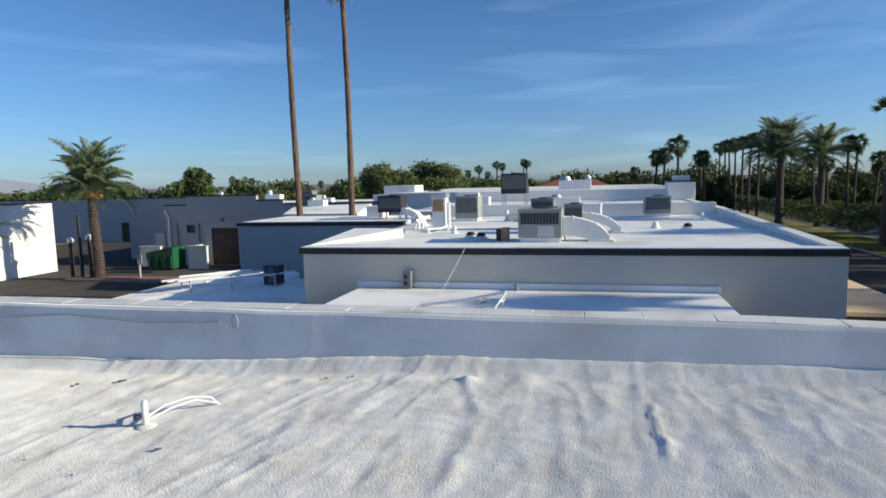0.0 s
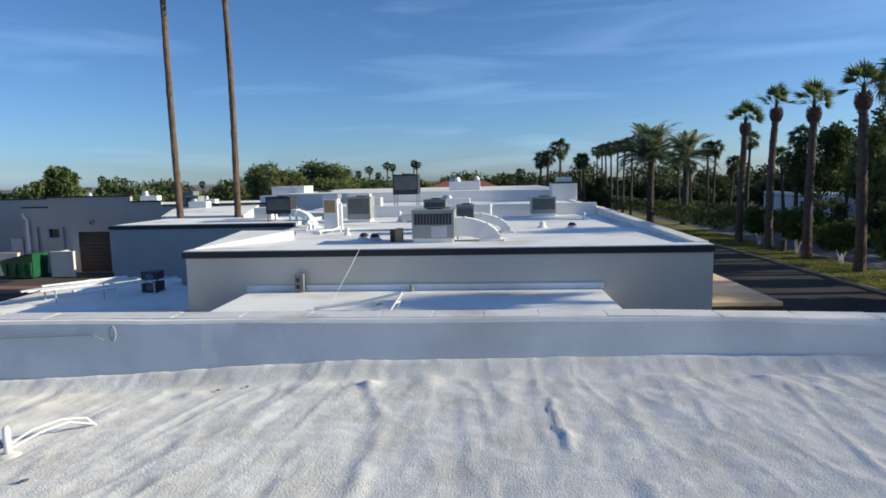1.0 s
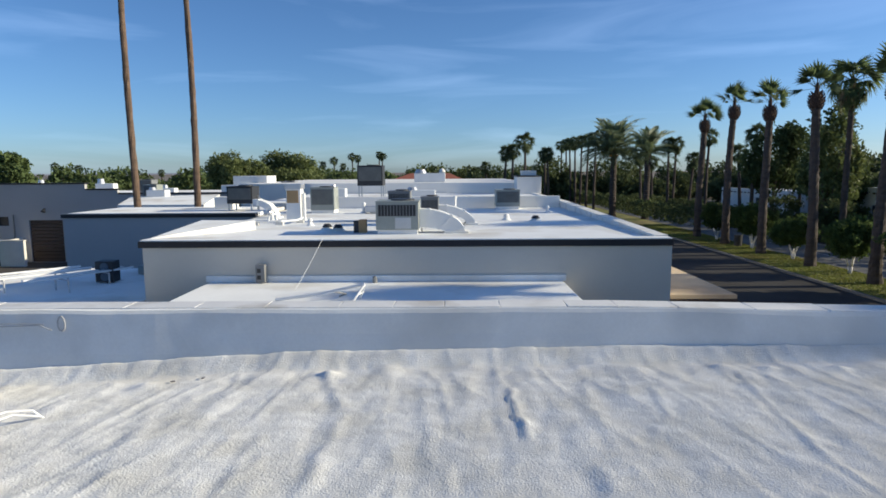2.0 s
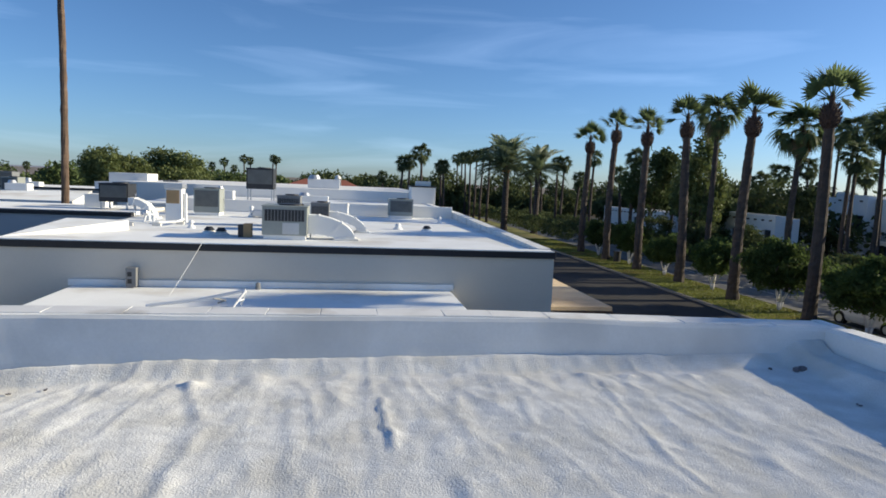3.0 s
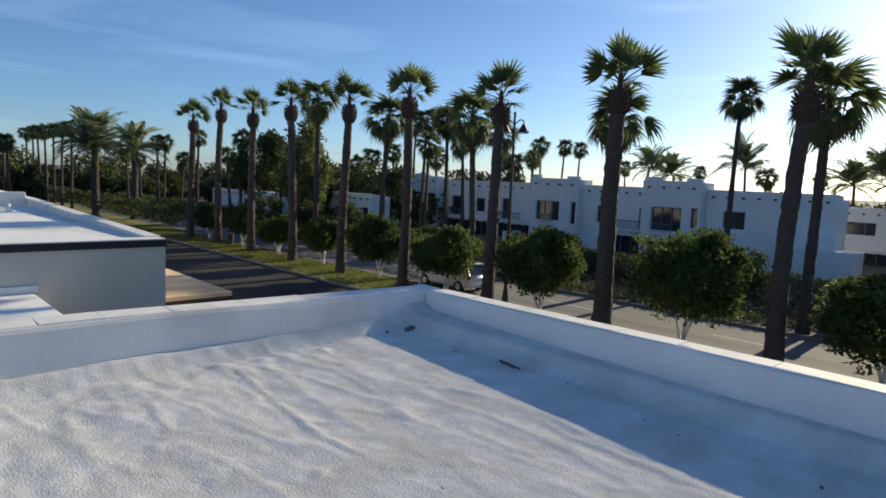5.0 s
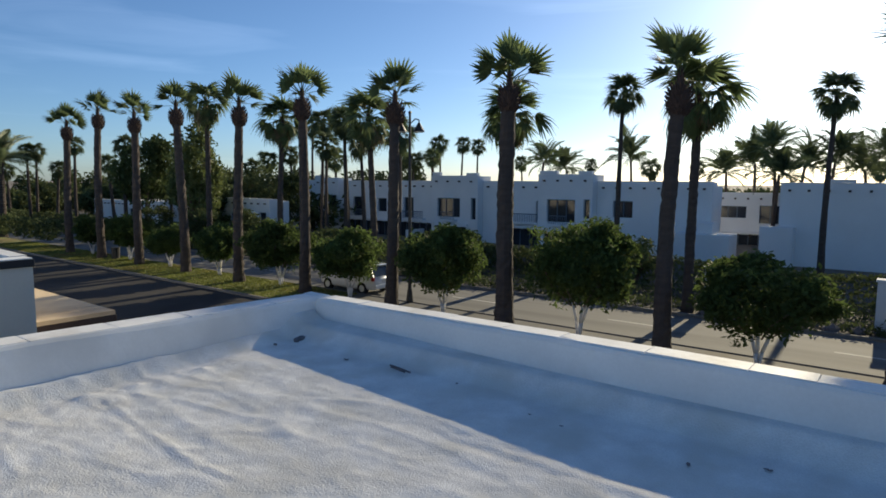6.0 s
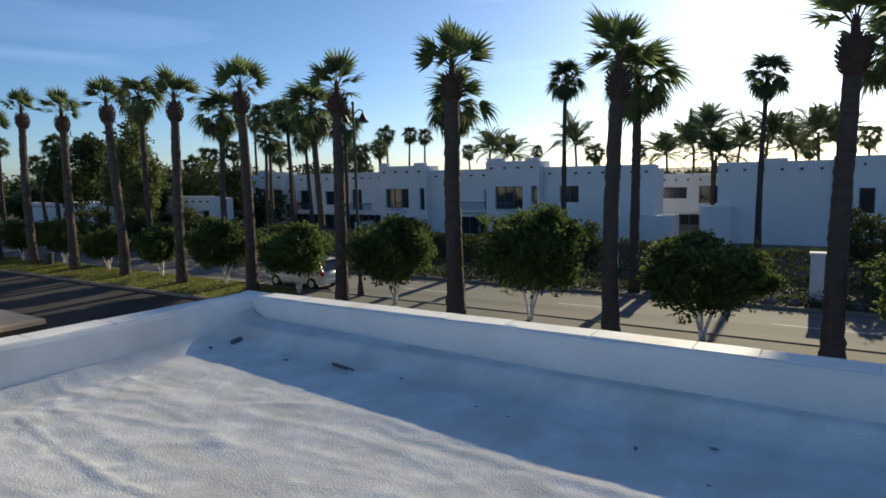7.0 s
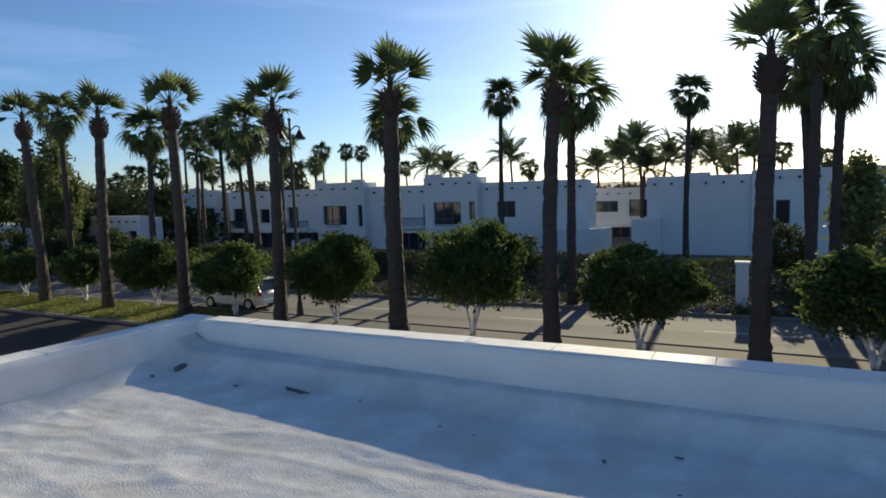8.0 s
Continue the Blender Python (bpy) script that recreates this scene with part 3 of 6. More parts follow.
def roof_deck():
    xs = np.concatenate([np.arange(-9.0, -5.2, 0.2), np.arange(-5.2, 4.93, 0.028)])
    ys = np.concatenate([np.arange(-6.0, 0.2, 0.2), np.arange(0.2, 5.47, 0.028)])
    X, Y = np.meshgrid(xs, ys)
    n1 = lambda a, b, c: np.array([noise.noise(Vector((p, q, c))) for p, q in zip(a.ravel(), b.ravel())]).reshape(X.shape)
    K = 1.0 - 0.75 * smooth01(3.4, 4.0, X)
    S = X + (0.12 * smooth01(0.3, 2.2, X) - 0.22 * smooth01(-0.2, -2.2, X)) * (Y - 3.0)
    Z = np.vectorize(lambda x, y: float(deck_z(x, y)))(X, Y)
    # long soft wrinkles down the roof, broken by patches, and the finer unevenness of the rolled coating
    patch = 0.35 + 0.65 * np.clip(0.5 + 1.2 * n1(X * 0.9, Y * 0.8, 41.0), 0, 1)
    Z += K * patch * 0.012 * n1(S * 2.4, Y * 0.42, 0.3)
    Z += K * patch * 0.008 * n1(S * 5.2, Y * 0.8, 5.1)
    Z += K * 0.007 * n1(X * 1.6, Y * 1.4, 9.0)
    Z += K * 0.0058 * n1(X * 5.5, Y * 4.4, 14.0)
    Z += K * 0.0032 * n1(S * 11.0, Y * 3.0, 2.0)
    Z += (0.4 + 0.6 * K) * 0.0034 * n1(X * 14.0, Y * 12.0, 3.0)
    Z += K * patch * 0.009 * (1 - np.abs(n1(S * 2.6, Y * 0.6, 21.0))) ** 18
    Z += K * 0.04 * np.maximum(0, n1(X * 2.4, X * 0 + 3.3, 1.0)) * np.exp(-((Y - 4.78) / 0.14) ** 2)
    wob = n1(X * 7.0, Y * 7.0, 55.0)
    for x0, y0, x1, y1, h, w, waver in CREASES:
        dx, dy = x1 - x0, y1 - y0
        ln = math.hypot(dx, dy)
        u = ((X - x0) * dx + (Y - y0) * dy) / ln
        d = ((X - x0) * dy - (Y - y0) * dx) / ln + waver * wob + 0.25 * waver * np.sin(u * 17)
        ends = smooth01(-0.05, 0.12, u) * (1 - smooth01(ln - 0.12, ln + 0.05, u))
        Z += 0.85 * h * ends * (0.75 + 0.5 * wob) * np.exp(-(d / w) ** 2)
        Z -= 0.35 * h * ends * np.exp(-((d - 2.0 * w) / (1.2 * w)) ** 2)
    for x0, y0, h, r in LUMPS:
        Z += 1.3 * h * np.exp(-(((X - x0) / r) ** 2 + ((Y - y0) / (0.8 * r)) ** 2))
    # the coating is swept up against both parapets
    Z += np.minimum(0.10, 0.9 * np.maximum(0, Y - 4.98) ** 1.4) + np.minimum(0.12, 0.9 * np.maximum(0, X - 4.40) ** 1.4)
    vs = np.stack([X.ravel(), Y.ravel(), Z.ravel()], 1)
    n = len(xs)
    fs = [(j * n + i, j * n + i + 1, (j + 1) * n + i + 1, (j + 1) * n + i) for j in range(len(ys) - 1) for i in range(n - 1)]
    ob = new("roof_deck", raw("roof_deck", vs, fs, M_DECK, True))
    return tagged(ob, "rumpled white-coated flat roof with folds and stains", "roof", "", "structure")


roof_deck()
bm = B()
box(bm, (-9.0, -6.0, -4.62), (5.0, 5.55, -0.9))
structure("wall_own_building", bm, M_WALL, "pale stucco wall under the roof", "wall")


def parapet(name, along, inner, outer, a0, a1, top, label):
    """A hand-trowelled parapet with battered faces; its outline wavers along its length."""
    steps = int((a1 - a0) / 0.12)
    prof = [(inner - 0.10, -0.9), (inner - 0.05, 0.02), (inner - 0.02, 0.2), (inner, top - 0.035), (inner + 0.02, top - 0.005), (inner + 0.05, top),
            (outer - 0.03, top), (outer, top - 0.02), (outer, -0.9)]
    vs = []
    for i in range(steps + 1):
        a = a0 + (a1 - a0) * i / steps
        for k, (p, z) in enumerate(prof):
            s = float(smooth01(1.0, 5.2, a))
            p, z = (p - 0.08 * s, z - 0.06 * s * (z > 0.3)) if along == "x" else (p + 0.17 * s, z - 0.06 * s * (z > 0.3))
            w = 0.012 * noise.noise(Vector((a * 1.1, k * 0.7, inner))) + 0.005 * noise.noise(Vector((a * 5, k, inner)))
            q, h = p + w, z + 0.7 * w
            vs.append((a, q, h) if along == "x" else (q, a, h))
    n = len(prof)
    fs = [(i * n + k, i * n + k + 1, (i + 1) * n + k + 1, (i + 1) * n + k) for i in range(steps) for k in range(n - 1)]
    fs += [tuple(range(n)), tuple(range(steps * n, steps * n + n))]
    if along == "x":
        fs = [tuple(reversed(f)) for f in fs]
    ob = new(name, raw(name, vs, fs, M_PARAPET))
    return tagged(ob, label, "parapet", "", "structure")


PF = parapet("wall_parapet_front", "x", 5.28, 5.60, -9.0, 5.2, 0.43, "low white-painted parapet with a worn top")
PS = parapet("wall_parapet_street", "y", 4.78, 5.03, -6.0, 5.19, 0.432, "low white-painted parapet along the street side")


def coping(parent, along, inner, outer, a0, a1):
    """Thin coping blocks of uneven length on a parapet, with open joints."""
    rng = np.random.default_rng(int(inner * 100))
    a = a0
    while a < a1 - 0.1:
        n = min(a + 0.36 + 0.42 * rng.random(), a1)
        m = (a + n) / 2
        e = float(smooth01(1.0, 5.2, m))
        q, h = (-0.08 * e, 0.43 - 0.06 * e) if along == "x" else (0.17 * e, 0.43 - 0.06 * e)
        lo, hi = (inner + 0.045 + q, outer + 0.012 + q)
        L, W = n - a - 0.003, hi - lo
        bm = B()
        box(bm, (-L / 2, -W / 2, -0.02), (L / 2, W / 2, 0.007), 0.006)
        me = mesh_of(bm, "coping_block", M_COPING)
        tilt = 0.5 * rng.normal()
        slope = -math.degrees(math.atan(0.06 * 1.4 / 4.2)) if 1.5 < m < 4.9 else 0.0
        if along == "x":
            piece("coping_block", me, parent, pose(m, (lo + hi) / 2, h + 0.003 * rng.random(), tilt, -slope, 0.4 * rng.normal()))
        else:
            piece("coping_block", me, parent, pose((lo + hi) / 2, m, h + 0.003 * rng.random(), 0, 0, 90) @ pose(0, 0, 0, tilt, -slope, 0.4 * rng.normal() - (2.5 if slope else 0)))
        a = n


coping(PF, "x", 5.28, 5.60, -9.0, 5.18)
coping(PS, "y", 4.78, 5.03, -6.0, 5.16)

# ---------------------------------------------------------------- neighbouring building A
for nm, args in (("wall_neighbour_front", (14.5, "x", -7.42, 5.3, G - 0.1, -0.06)), ("wall_neighbour_street", (5.05, "y", 14.76, 28.6, G - 0.1, -0.06)),
                 ("wall_neighbour_west", (-7.42, "y", 14.76, 28.6, G - 0.1, -0.04))):
    structure(nm, wall_cells(B(), *args, 0.25, []), M_WALL, "pale grey stucco wall of the neighbouring shop", "wall")
bm = B()
box(bm, (-7.16, 14.76, -0.3), (5.04, 28.3, 0.0))
structure("roof_neighbour", bm, M_ROOF, "white-coated flat roof with dirt streaks", "roof")
bm = B()
box(bm, (-7.5, 14.44, -0.11), (5.32, 14.80, 0.045), 0.01)
structure("trim_neighbour_front", bm, M_BLACK, "black metal coping along the roof edge", "trim")
bm = B()
box(bm, (-7.46, 14.46, 0.047), (5.29, 14.9, 0.075), 0.008)
structure("trim_neighbour_lip", bm, M_ROOF, "white-coated roof edge lip", "trim")
bm = B()
for k in range(2):
    lo, w = ((-0.058, 0.0), (0.0, 0.04))[k]
    z0, z1 = (0.05, 0.27) if k == 0 else (0.052, 0.272)
    v = [bm.verts.new(p) for p in ((5.05 - w, 14.92, z0 if k else -0.058), (5.30 + w, 14.92, z0 if k else -0.058), (5.30 + w, 28.6, z1 if k else -0.058), (5.05 - w, 28.6, z1 if k else -0.058))]
    d = 0.04 if k else 0.0
    w2 = [bm.verts.new((q.co.x, q.co.y, (z0 if n < 2 else z1) + d)) for n, q in enumerate(v)]
    bm.faces.new(list(reversed(v))), bm.faces.new(w2)
    for n in range(4):
        bm.faces.new((v[n - 1], v[n], w2[n], w2[n - 1]))
structure("wall_neighbour_parapet", bm, M_COPING, "low white side parapet that rises to the back", "parapet")
# sunlit sloping strip inside the west edge
bm = B()
v = [bm.verts.new(p) for p in ((-7.42, 14.85, 0.074), (-6.1, 15.7, 0.004), (-5.74, 17.96, 0.004), (-5.76, 17.98, 0.27), (-7.42, 18.2, 0.27), (-7.42, 18.2, -0.1), (-7.42, 14.85, -0.1))]
for f in ((0, 1, 2), (0, 2, 3), (0, 3, 4), (2, 5, 4, 3), (0, 4, 5, 6)):
    bm.faces.new([v[k] for k in f])
structure("roof_neighbour_slope", bm, M_ROOF, "white roof slope along the edge", "roof")
bm = B()
box(bm, (-7.16, 28.3, -0.3), (5.04, 28.6, 0.52), 0.015)
structure("wall_neighbour_back", bm, M_WHITE, "white parapet at the back of the roof", "wall")

# canopy roof between the two buildings
bm = B()
box(bm, (-5.82, 5.75, -1.2), (2.70, 14.46, -0.95), 0.02)
structure("roof_canopy", bm, M_ROOF, "low white-coated roof between the two buildings", "roof")
bm = B()
box(bm, (-5.9, 14.44, -0.95), (2.78, 14.498, -0.80), 0.012)
structure("trim_flashing", bm, M_ROOF, "white flashing where low roof meets wall", "trim")
# low roof to the west
bm = B()
box(bm, (-13.4, 5.75, -1.75), (-7.5, 19.7, -1.4), 0.03)
structure("roof_low_west", bm, M_ROOF, "low white-coated side roof", "roof")
bm = B()
box(bm, (-13.3, 5.8, G - 0.1), (-7.6, 19.6, -1.76))
structure("wall_low_west", bm, M_WALL, "pale stucco wall under the side roof", "wall")
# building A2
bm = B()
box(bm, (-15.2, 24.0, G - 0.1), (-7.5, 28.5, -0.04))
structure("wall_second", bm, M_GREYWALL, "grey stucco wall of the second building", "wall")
bm = B()
box(bm, (-15.28, 23.94, -0.06), (-7.6, 24.3, 0.08), 0.01)
structure("trim_second", bm, M_BLACK, "black metal coping of the second building", "trim")
bm = B()
box(bm, (-15.2, 24.3, -0.04), (-7.6, 28.5, 0.10), 0.01)
structure("roof_second", bm, M_ROOF, "bright white-coated flat roof", "roof")
# tan walkway canopy along the street side
canopy = thing("walkway_canopy", (6.55, 23.0, G), "flat tan walkway canopy on posts against the shop wall", "canopy")
bm = B()
box(bm, (-1.24, -6.6, 2.78), (1.25, 7.0, 2.9), 0.015)
part("canopy_roof", bm, M_TAN, canopy)
bm = B()
box(bm, (-1.24, -6.62, 2.55), (1.27, 7.0, 2.775), 0.01)
part("fascia", bm, M_BROWN, canopy, "dark fascia board")
for y in (-6.4, -2.0, 2.4, 6.7):
    bm = B()
    box(bm, (1.05, y - 0.07, 0), (1.19, y + 0.07, 2.55), 0.01)
    part("post", bm, M_BROWN, canopy)

# building C behind
bm = B()
wall_cells(bm, 40.2, "x", -9.0, 4.6, G - 0.1, 0.92, 0.3, [])
wall_cells(bm, 5.05, "y", 28.7, 40.2, G - 0.1, 0.3, 0.3, [])
box(bm, (-14, 41.5, G - 0.1), (5.3, 62, 0.9))
structure("wall_third", bm, M_WHITE, "white stucco walls of the building behind", "wall")
bm = B()
box(bm, (-9.0, 28.7, -0.4), (5.04, 40.1, 0.25))
structure("roof_third", bm, M_ROOF, "white-coated roof of the building behind", "roof")
tower = thing("roof_tower", (4.9, 39.2, 0.25), "square white stucco roof block with dark cap", "roof block")
bm = B()
box(bm, (-0.75, -0.9, 0), (0.75, 0.9, 1.05), 0.02)
part("block", bm, M_WHITE, tower)
bm = B()
box(bm, (-0.8, -0.95, 1.05), (0.8, 0.95, 1.12), 0.01)
part("cap", bm, M_BLACK, tower)
bm = B()
box(bm, (-0.4, -0.4, 1.12), (0.5, 0.4, 1.42), 0.02)
part("chimney", bm, M_WHITE, tower)

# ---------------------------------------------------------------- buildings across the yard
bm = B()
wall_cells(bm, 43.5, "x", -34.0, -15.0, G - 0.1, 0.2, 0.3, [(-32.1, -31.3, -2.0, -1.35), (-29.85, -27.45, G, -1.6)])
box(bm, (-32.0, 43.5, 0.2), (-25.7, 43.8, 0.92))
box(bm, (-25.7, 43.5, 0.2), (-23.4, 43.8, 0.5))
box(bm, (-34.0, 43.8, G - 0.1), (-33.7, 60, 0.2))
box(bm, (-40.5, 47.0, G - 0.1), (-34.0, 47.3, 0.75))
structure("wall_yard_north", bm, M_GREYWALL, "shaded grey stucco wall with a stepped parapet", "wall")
bm = B()
for a, b, z in ((-34.05, -32.05, 0.2), (-32.05, -25.65, 0.92), (-25.65, -23.35, 0.5), (-23.35, -15, 0.2)):
    box(bm, (a, 43.44, z), (b, 43.86, z + 0.1), 0.01)
box(bm, (-40.55, 46.94, 0.75), (-34.06, 47.36, 0.85), 0.01)
structure("trim_yard_north", bm, M_BLACK, "black coping on the stepped parapet", "trim")
bm = B()
box(bm, (-33.6, 43.9, -0.5), (-15.0, 60, 0.0))
structure("roof_yard_north", bm, M_ROOF, "white flat roof behind the stepped parapet", "roof")
bm = B()
box(bm, (-55.0, 25.0, G - 0.1), (-41.0, 39.5, 0.72))
structure("wall_yard_west", bm, M_WHITE, "sunlit cream stucco wall of the yard's side building", "wall")
bm = B()
box(bm, (-55.0, 24.9, 0.72), (-40.93, 39.57, 0.80), 0.01)
structure("trim_yard_west", bm, M_BLACK, "dark thin coping on the cream wall", "trim")
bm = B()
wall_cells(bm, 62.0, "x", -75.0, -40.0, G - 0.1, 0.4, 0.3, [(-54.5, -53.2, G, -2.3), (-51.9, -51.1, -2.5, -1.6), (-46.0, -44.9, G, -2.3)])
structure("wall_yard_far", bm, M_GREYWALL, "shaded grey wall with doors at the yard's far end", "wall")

# ---------------------------------------------------------------- street palms
ROW = [(57.3, 10.5), (51.6, 11.2), (45.4, 10.6), (39.2, 10.8), (33.0, 10.5), (26.8, 10.5), (20.3, 9.9), (13.8, 10.1), (7.0, 9.6), (-0.1, 9.7)]
for i, (y, h) in enumerate(ROW):
    fan_palm((22.9, y, G + 0.1), h, "tall fan palm on the verge with a dark slender trunk", "street palms on the verge", 100 + i,
             ballr=0.47, skirt=0, fronds=17, r0=0.39 if i == 7 else 0.32, r1=0.30 if i == 7 else 0.235, reach=0.95 if i < 7 else 1.05, lean=0.25, low=8)
TREES = [(54.7, 0), (48.3, 0), (42.4, 0), (36.2, 0), (29.9, 1), (24.0, 1), (17.6, 2), (10.6, 2), (3.9, 2), (-3.3, 2)]
for i, (y, k) in enumerate(TREES):
    citrus((23.6, y, G + 0.1), k, "clipped round citrus tree with a white-painted trunk", i * 77.0, (0.95, 1.05, 0.9, 1.0, 1.05, 1.0, 1.0, 1.05, 1.1, 1.1)[i], 0.75 if i >= 8 else 0.98 if i == 7 else 0.92)

# ---------------------------------------------------------------- background palms
SHAGGY = [(31.0, 49.0, 12.7, 0), (32.0, 40.6, 10.9, 1), (31.4, 29.6, 10.4, 2), (31.4, 19.2, 9.9, 0), (31.4, 8.5, 10.2, 1), (31.6, -1.9, 12.1, 2),
          (34.3, -3.0, 10.7, 0), (36.5, -2.2, 11.2, 1)]
for i, (x, y, h, k) in enumerate(SHAGGY):
    fan_palm((x, y, G + 0.06), h, "tall fan palm with a shaggy skirt of drooping fronds", "shaggy palms across the street", 200 + i,
             ballr=0.0, skirt=30, fronds=46, r0=0.25, r1=0.19, reach=1.05, low=-72, lean=0.4, mop=True)
VFAN = [(46.2, 4.6, 11.9, 1), (44.0, 17.4, 12.6, 2), (50.3, 58.0, 12.8, 0), (43.5, 44.8, 12.1, 1), (47.3, 57.9, 9.2, 2), (71.5, 55.1, 11.7, 0), (73.3, 52.7, 11.6, 1),
        (74.6, 50.9, 11.3, 2), (82.7, 65.2, 10.6, 0), (86.8, 50.4, 9.3, 1), (100.8, 45.0, 9.2, 2), (75.9, 26.3, 8.0, 0), (101.6, 28.0, 8.7, 1),
        (75.4, -1.8, 8.6, 2), (75.2, -6.1, 7.7, 0), (72.6, 61.8, 9.5, 1), (85.3, 3.7, 7.8, 2), (43.5, 38.0, 10.5, 0)]
VDATE = [(58.5, 31.8, 8.4, 3), (60.3, 22.6, 8.7, 4), (60.8, 13.9, 7.3, 3), (59.3, 11.3, 8.0, 4), (57.6, 9.5, 9.0, 3), (59.9, 8.1, 7.8, 4),
         (60.1, 6.0, 8.4, 3), (64.3, 3.6, 7.5, 4), (58.4, 1.7, 8.6, 3), (60.4, 0.6, 7.8, 4), (63.2, 30.8, 7.8, 3), (54.0, 8.9, 7.0, 3)]
NFAN = [(9.3, 77.4, 9.7, 0), (7.4, 84.6, 8.6, 1), (8.4, 84.5, 8.8, 2), (15.1, 98.8, 8.7, 0), (15.6, 98.7, 8.8, 1), (31.3, 89.7, 9.7, 2),
        (32.0, 89.4, 9.7, 0), (32.2, 78.6, 10.3, 1), (31.4, 65.0, 9.8, 0), (33.0, 71.0, 8.0, 1), (29.1, 95.1, 7.9, 2), (31.6, 97.8, 7.4, 0),
        (32.2, 84.0, 7.5, 1), (36.5, 65.5, 5.8, 2), (46.7, 64.9, 7.9, 0), (6.7, 109.7, 6.8, 1), (5.4, 129.8, 6.0, 2)]
MIDFAN = [(46.8, 52.3, 12.6, 0), (44.5, 49.0, 10.0, 1), (40.4, 41.9, 11.5, 2), (41.6, 40.7, 10.0, 0), (54.7, 58.6, 9.1, 1), (71.7, 62.6, 9.3, 2), (72.8, 61.4, 9.3, 0), (74.8, 59.0, 10.0, 1), (54.4, 71.9, 8.9, 2)]
FARFAN = [(-22.8, 147.8, 9.7, 0), (-21.8, 148.0, 9.3, 1), (-16.8, 148.7, 10.1, 2), (-15.9, 148.8, 9.8, 0), (-31.8, 146.2, 8.2, 1), (-29.4, 146.7, 7.8, 2),
          (-27.0, 147.1, 8.8, 0), (-26.9, 157.3, 7.5, 1), (-81.8, 137.1, 7.2, 2), (-96.2, 151.7, 8.0, 0), (-70.8, 154.1, 6.2, 1)]
VERGE_FAR = [(22.9, y, 11.2, i % 3) for i, y in enumerate((99, 104.6, 109.7, 114.3, 118.8, 122.7, 128.9))]
BACK = 1.22
VDATE = [(x * BACK, y * BACK, 6.3 + (h - 6.3) * BACK, k) for x, y, h, k in VDATE]
VFAN = [(x * BACK, y * BACK, 6.3 + (h - 6.3) * BACK, k) if x > 46.5 else (x, y, h, k) for x, y, h, k in VFAN]
for rows, bush, label, group in ((VFAN, 0.9, "fan palm behind the villas", "palms behind the villas"), (VDATE, 1.0, "bushy date palm behind the villas", "palms behind the villas"),
                           (NFAN, 0.68, "fan palm down the street", "palms down the street"), (MIDFAN, 0.9, "fan palm rising behind the villa roofs", "palms behind the villas"), (FARFAN, 0.55, "slender fan palm on the skyline", "palms on the skyline"),
                           (VERGE_FAR, 0.7, "fan palm in the far part of the verge row", "palms down the street")):
    for i, (x, y, h, k) in enumerate(rows):
        far_palm((x, y, G), h, k, label, group, i * 61.0, 0.85, bush)


def date_palm(at, height, label, seed, reach=1.0, fronds=46, r=0.34, fruit=True):
    rng = np.random.default_rng(seed)
    p = thing("date_palm", at, label, "palm tree")
    me, top = trunk_mesh(rng, "trunk", height, r, r * 0.85, M_TRUNK, 0.1, 60, 0.2, 0.05)
    new("trunk", me).parent = p
    if fruit:
        bm = B()
        for i in range(40):
            a = i * 2.4
            q = Vector((0.75 * math.cos(a), 0.75 * math.sin(a), -0.35 - 0.35 * rng.random()))
            rod(bm, top + Vector((0.15 * math.cos(a), 0.15 * math.sin(a), 0.1)), top + q * 0.8, 0.02, 0.05, 5)
        part("fruit_stalks", bm, M_FRUIT, p, "orange date stalks")
    hb = B()
    ball(hb, top, (r * 1.1, r * 1.1, 0.5), 8)
    crown = part("crown", hb, M_BOOT, p, "grey-green feather fronds")
    metas = [raw("frond", v, f, M_DATE) for v, f in FEATHERS]
    for i, m in enumerate(frond_poses(rng, fronds, -30, 80, reach)):
        piece("frond", metas[i % 4], crown, Matrix.Translation(top + Vector((0, 0, 0.15))) @ m)
    return p


date_palm((-33.6, 35.7, G + 0.1), 6.1, "feathery date palm with orange fruit stalks in the yard's planter", 31, 1.45, 70)
date_palm((-31.0, 24.4, G), 3.6, "date palm whose drooping fronds reach over the yard", 32, 0.85, 34, 0.3, False)
date_palm((21.6, 82.5, G + 0.1), 8.3, "stout date palm with orange fruit stalks on the verge", 33, 2.0, 80, 0.45)
date_palm((24.6, 78.3, G + 0.1), 7.9, "stout dark date palm on the verge", 34, 1.5, 50, 0.4, False)

# two very tall palms behind the second building
for x, y, h, s in ((-15.05, 29.6, 17.8, 1), (-12.5, 30.55, 16.9, 2)):
    fan_palm((x, y, G), h, "very tall slender palm with a brown ringed trunk", "tall palms behind the roofs", 300 + s, ballr=0.0, skirt=8, fronds=26,
             r0=0.18, r1=0.12, lean=0.3, tm=M_TALLTRUNK, low=-35)

# ---------------------------------------------------------------- broadleaf trees and hedges
leafy_tree((33.5, 55.5, G), (2.6, 2.6, 5.2), 2.0, 9000, 0.22, "tall pale-green weeping tree beyond the street", M_WILLOW, 1, group="trees across the street")
leafy_tree((33.0, 64.0, G), (3.2, 3.2, 4.2), 3.0, 7000, 0.24, "tall dark open-crowned tree beyond the street", M_TREE, 2, group="trees across the street")
leafy_tree((36.5, 58.0, G), (2.6, 2.6, 3.4), 2.0, 5000, 0.22, "dark leafy tree beyond the street", M_TREE, 3, group="trees across the street")
leafy_tree((45.4, 59.7, G), (4.0, 4.0, 3.4), 1.8, 6000, 0.24, "round dark-leaved tree by the villas", M_HEDGE, 4, group="trees across the street")
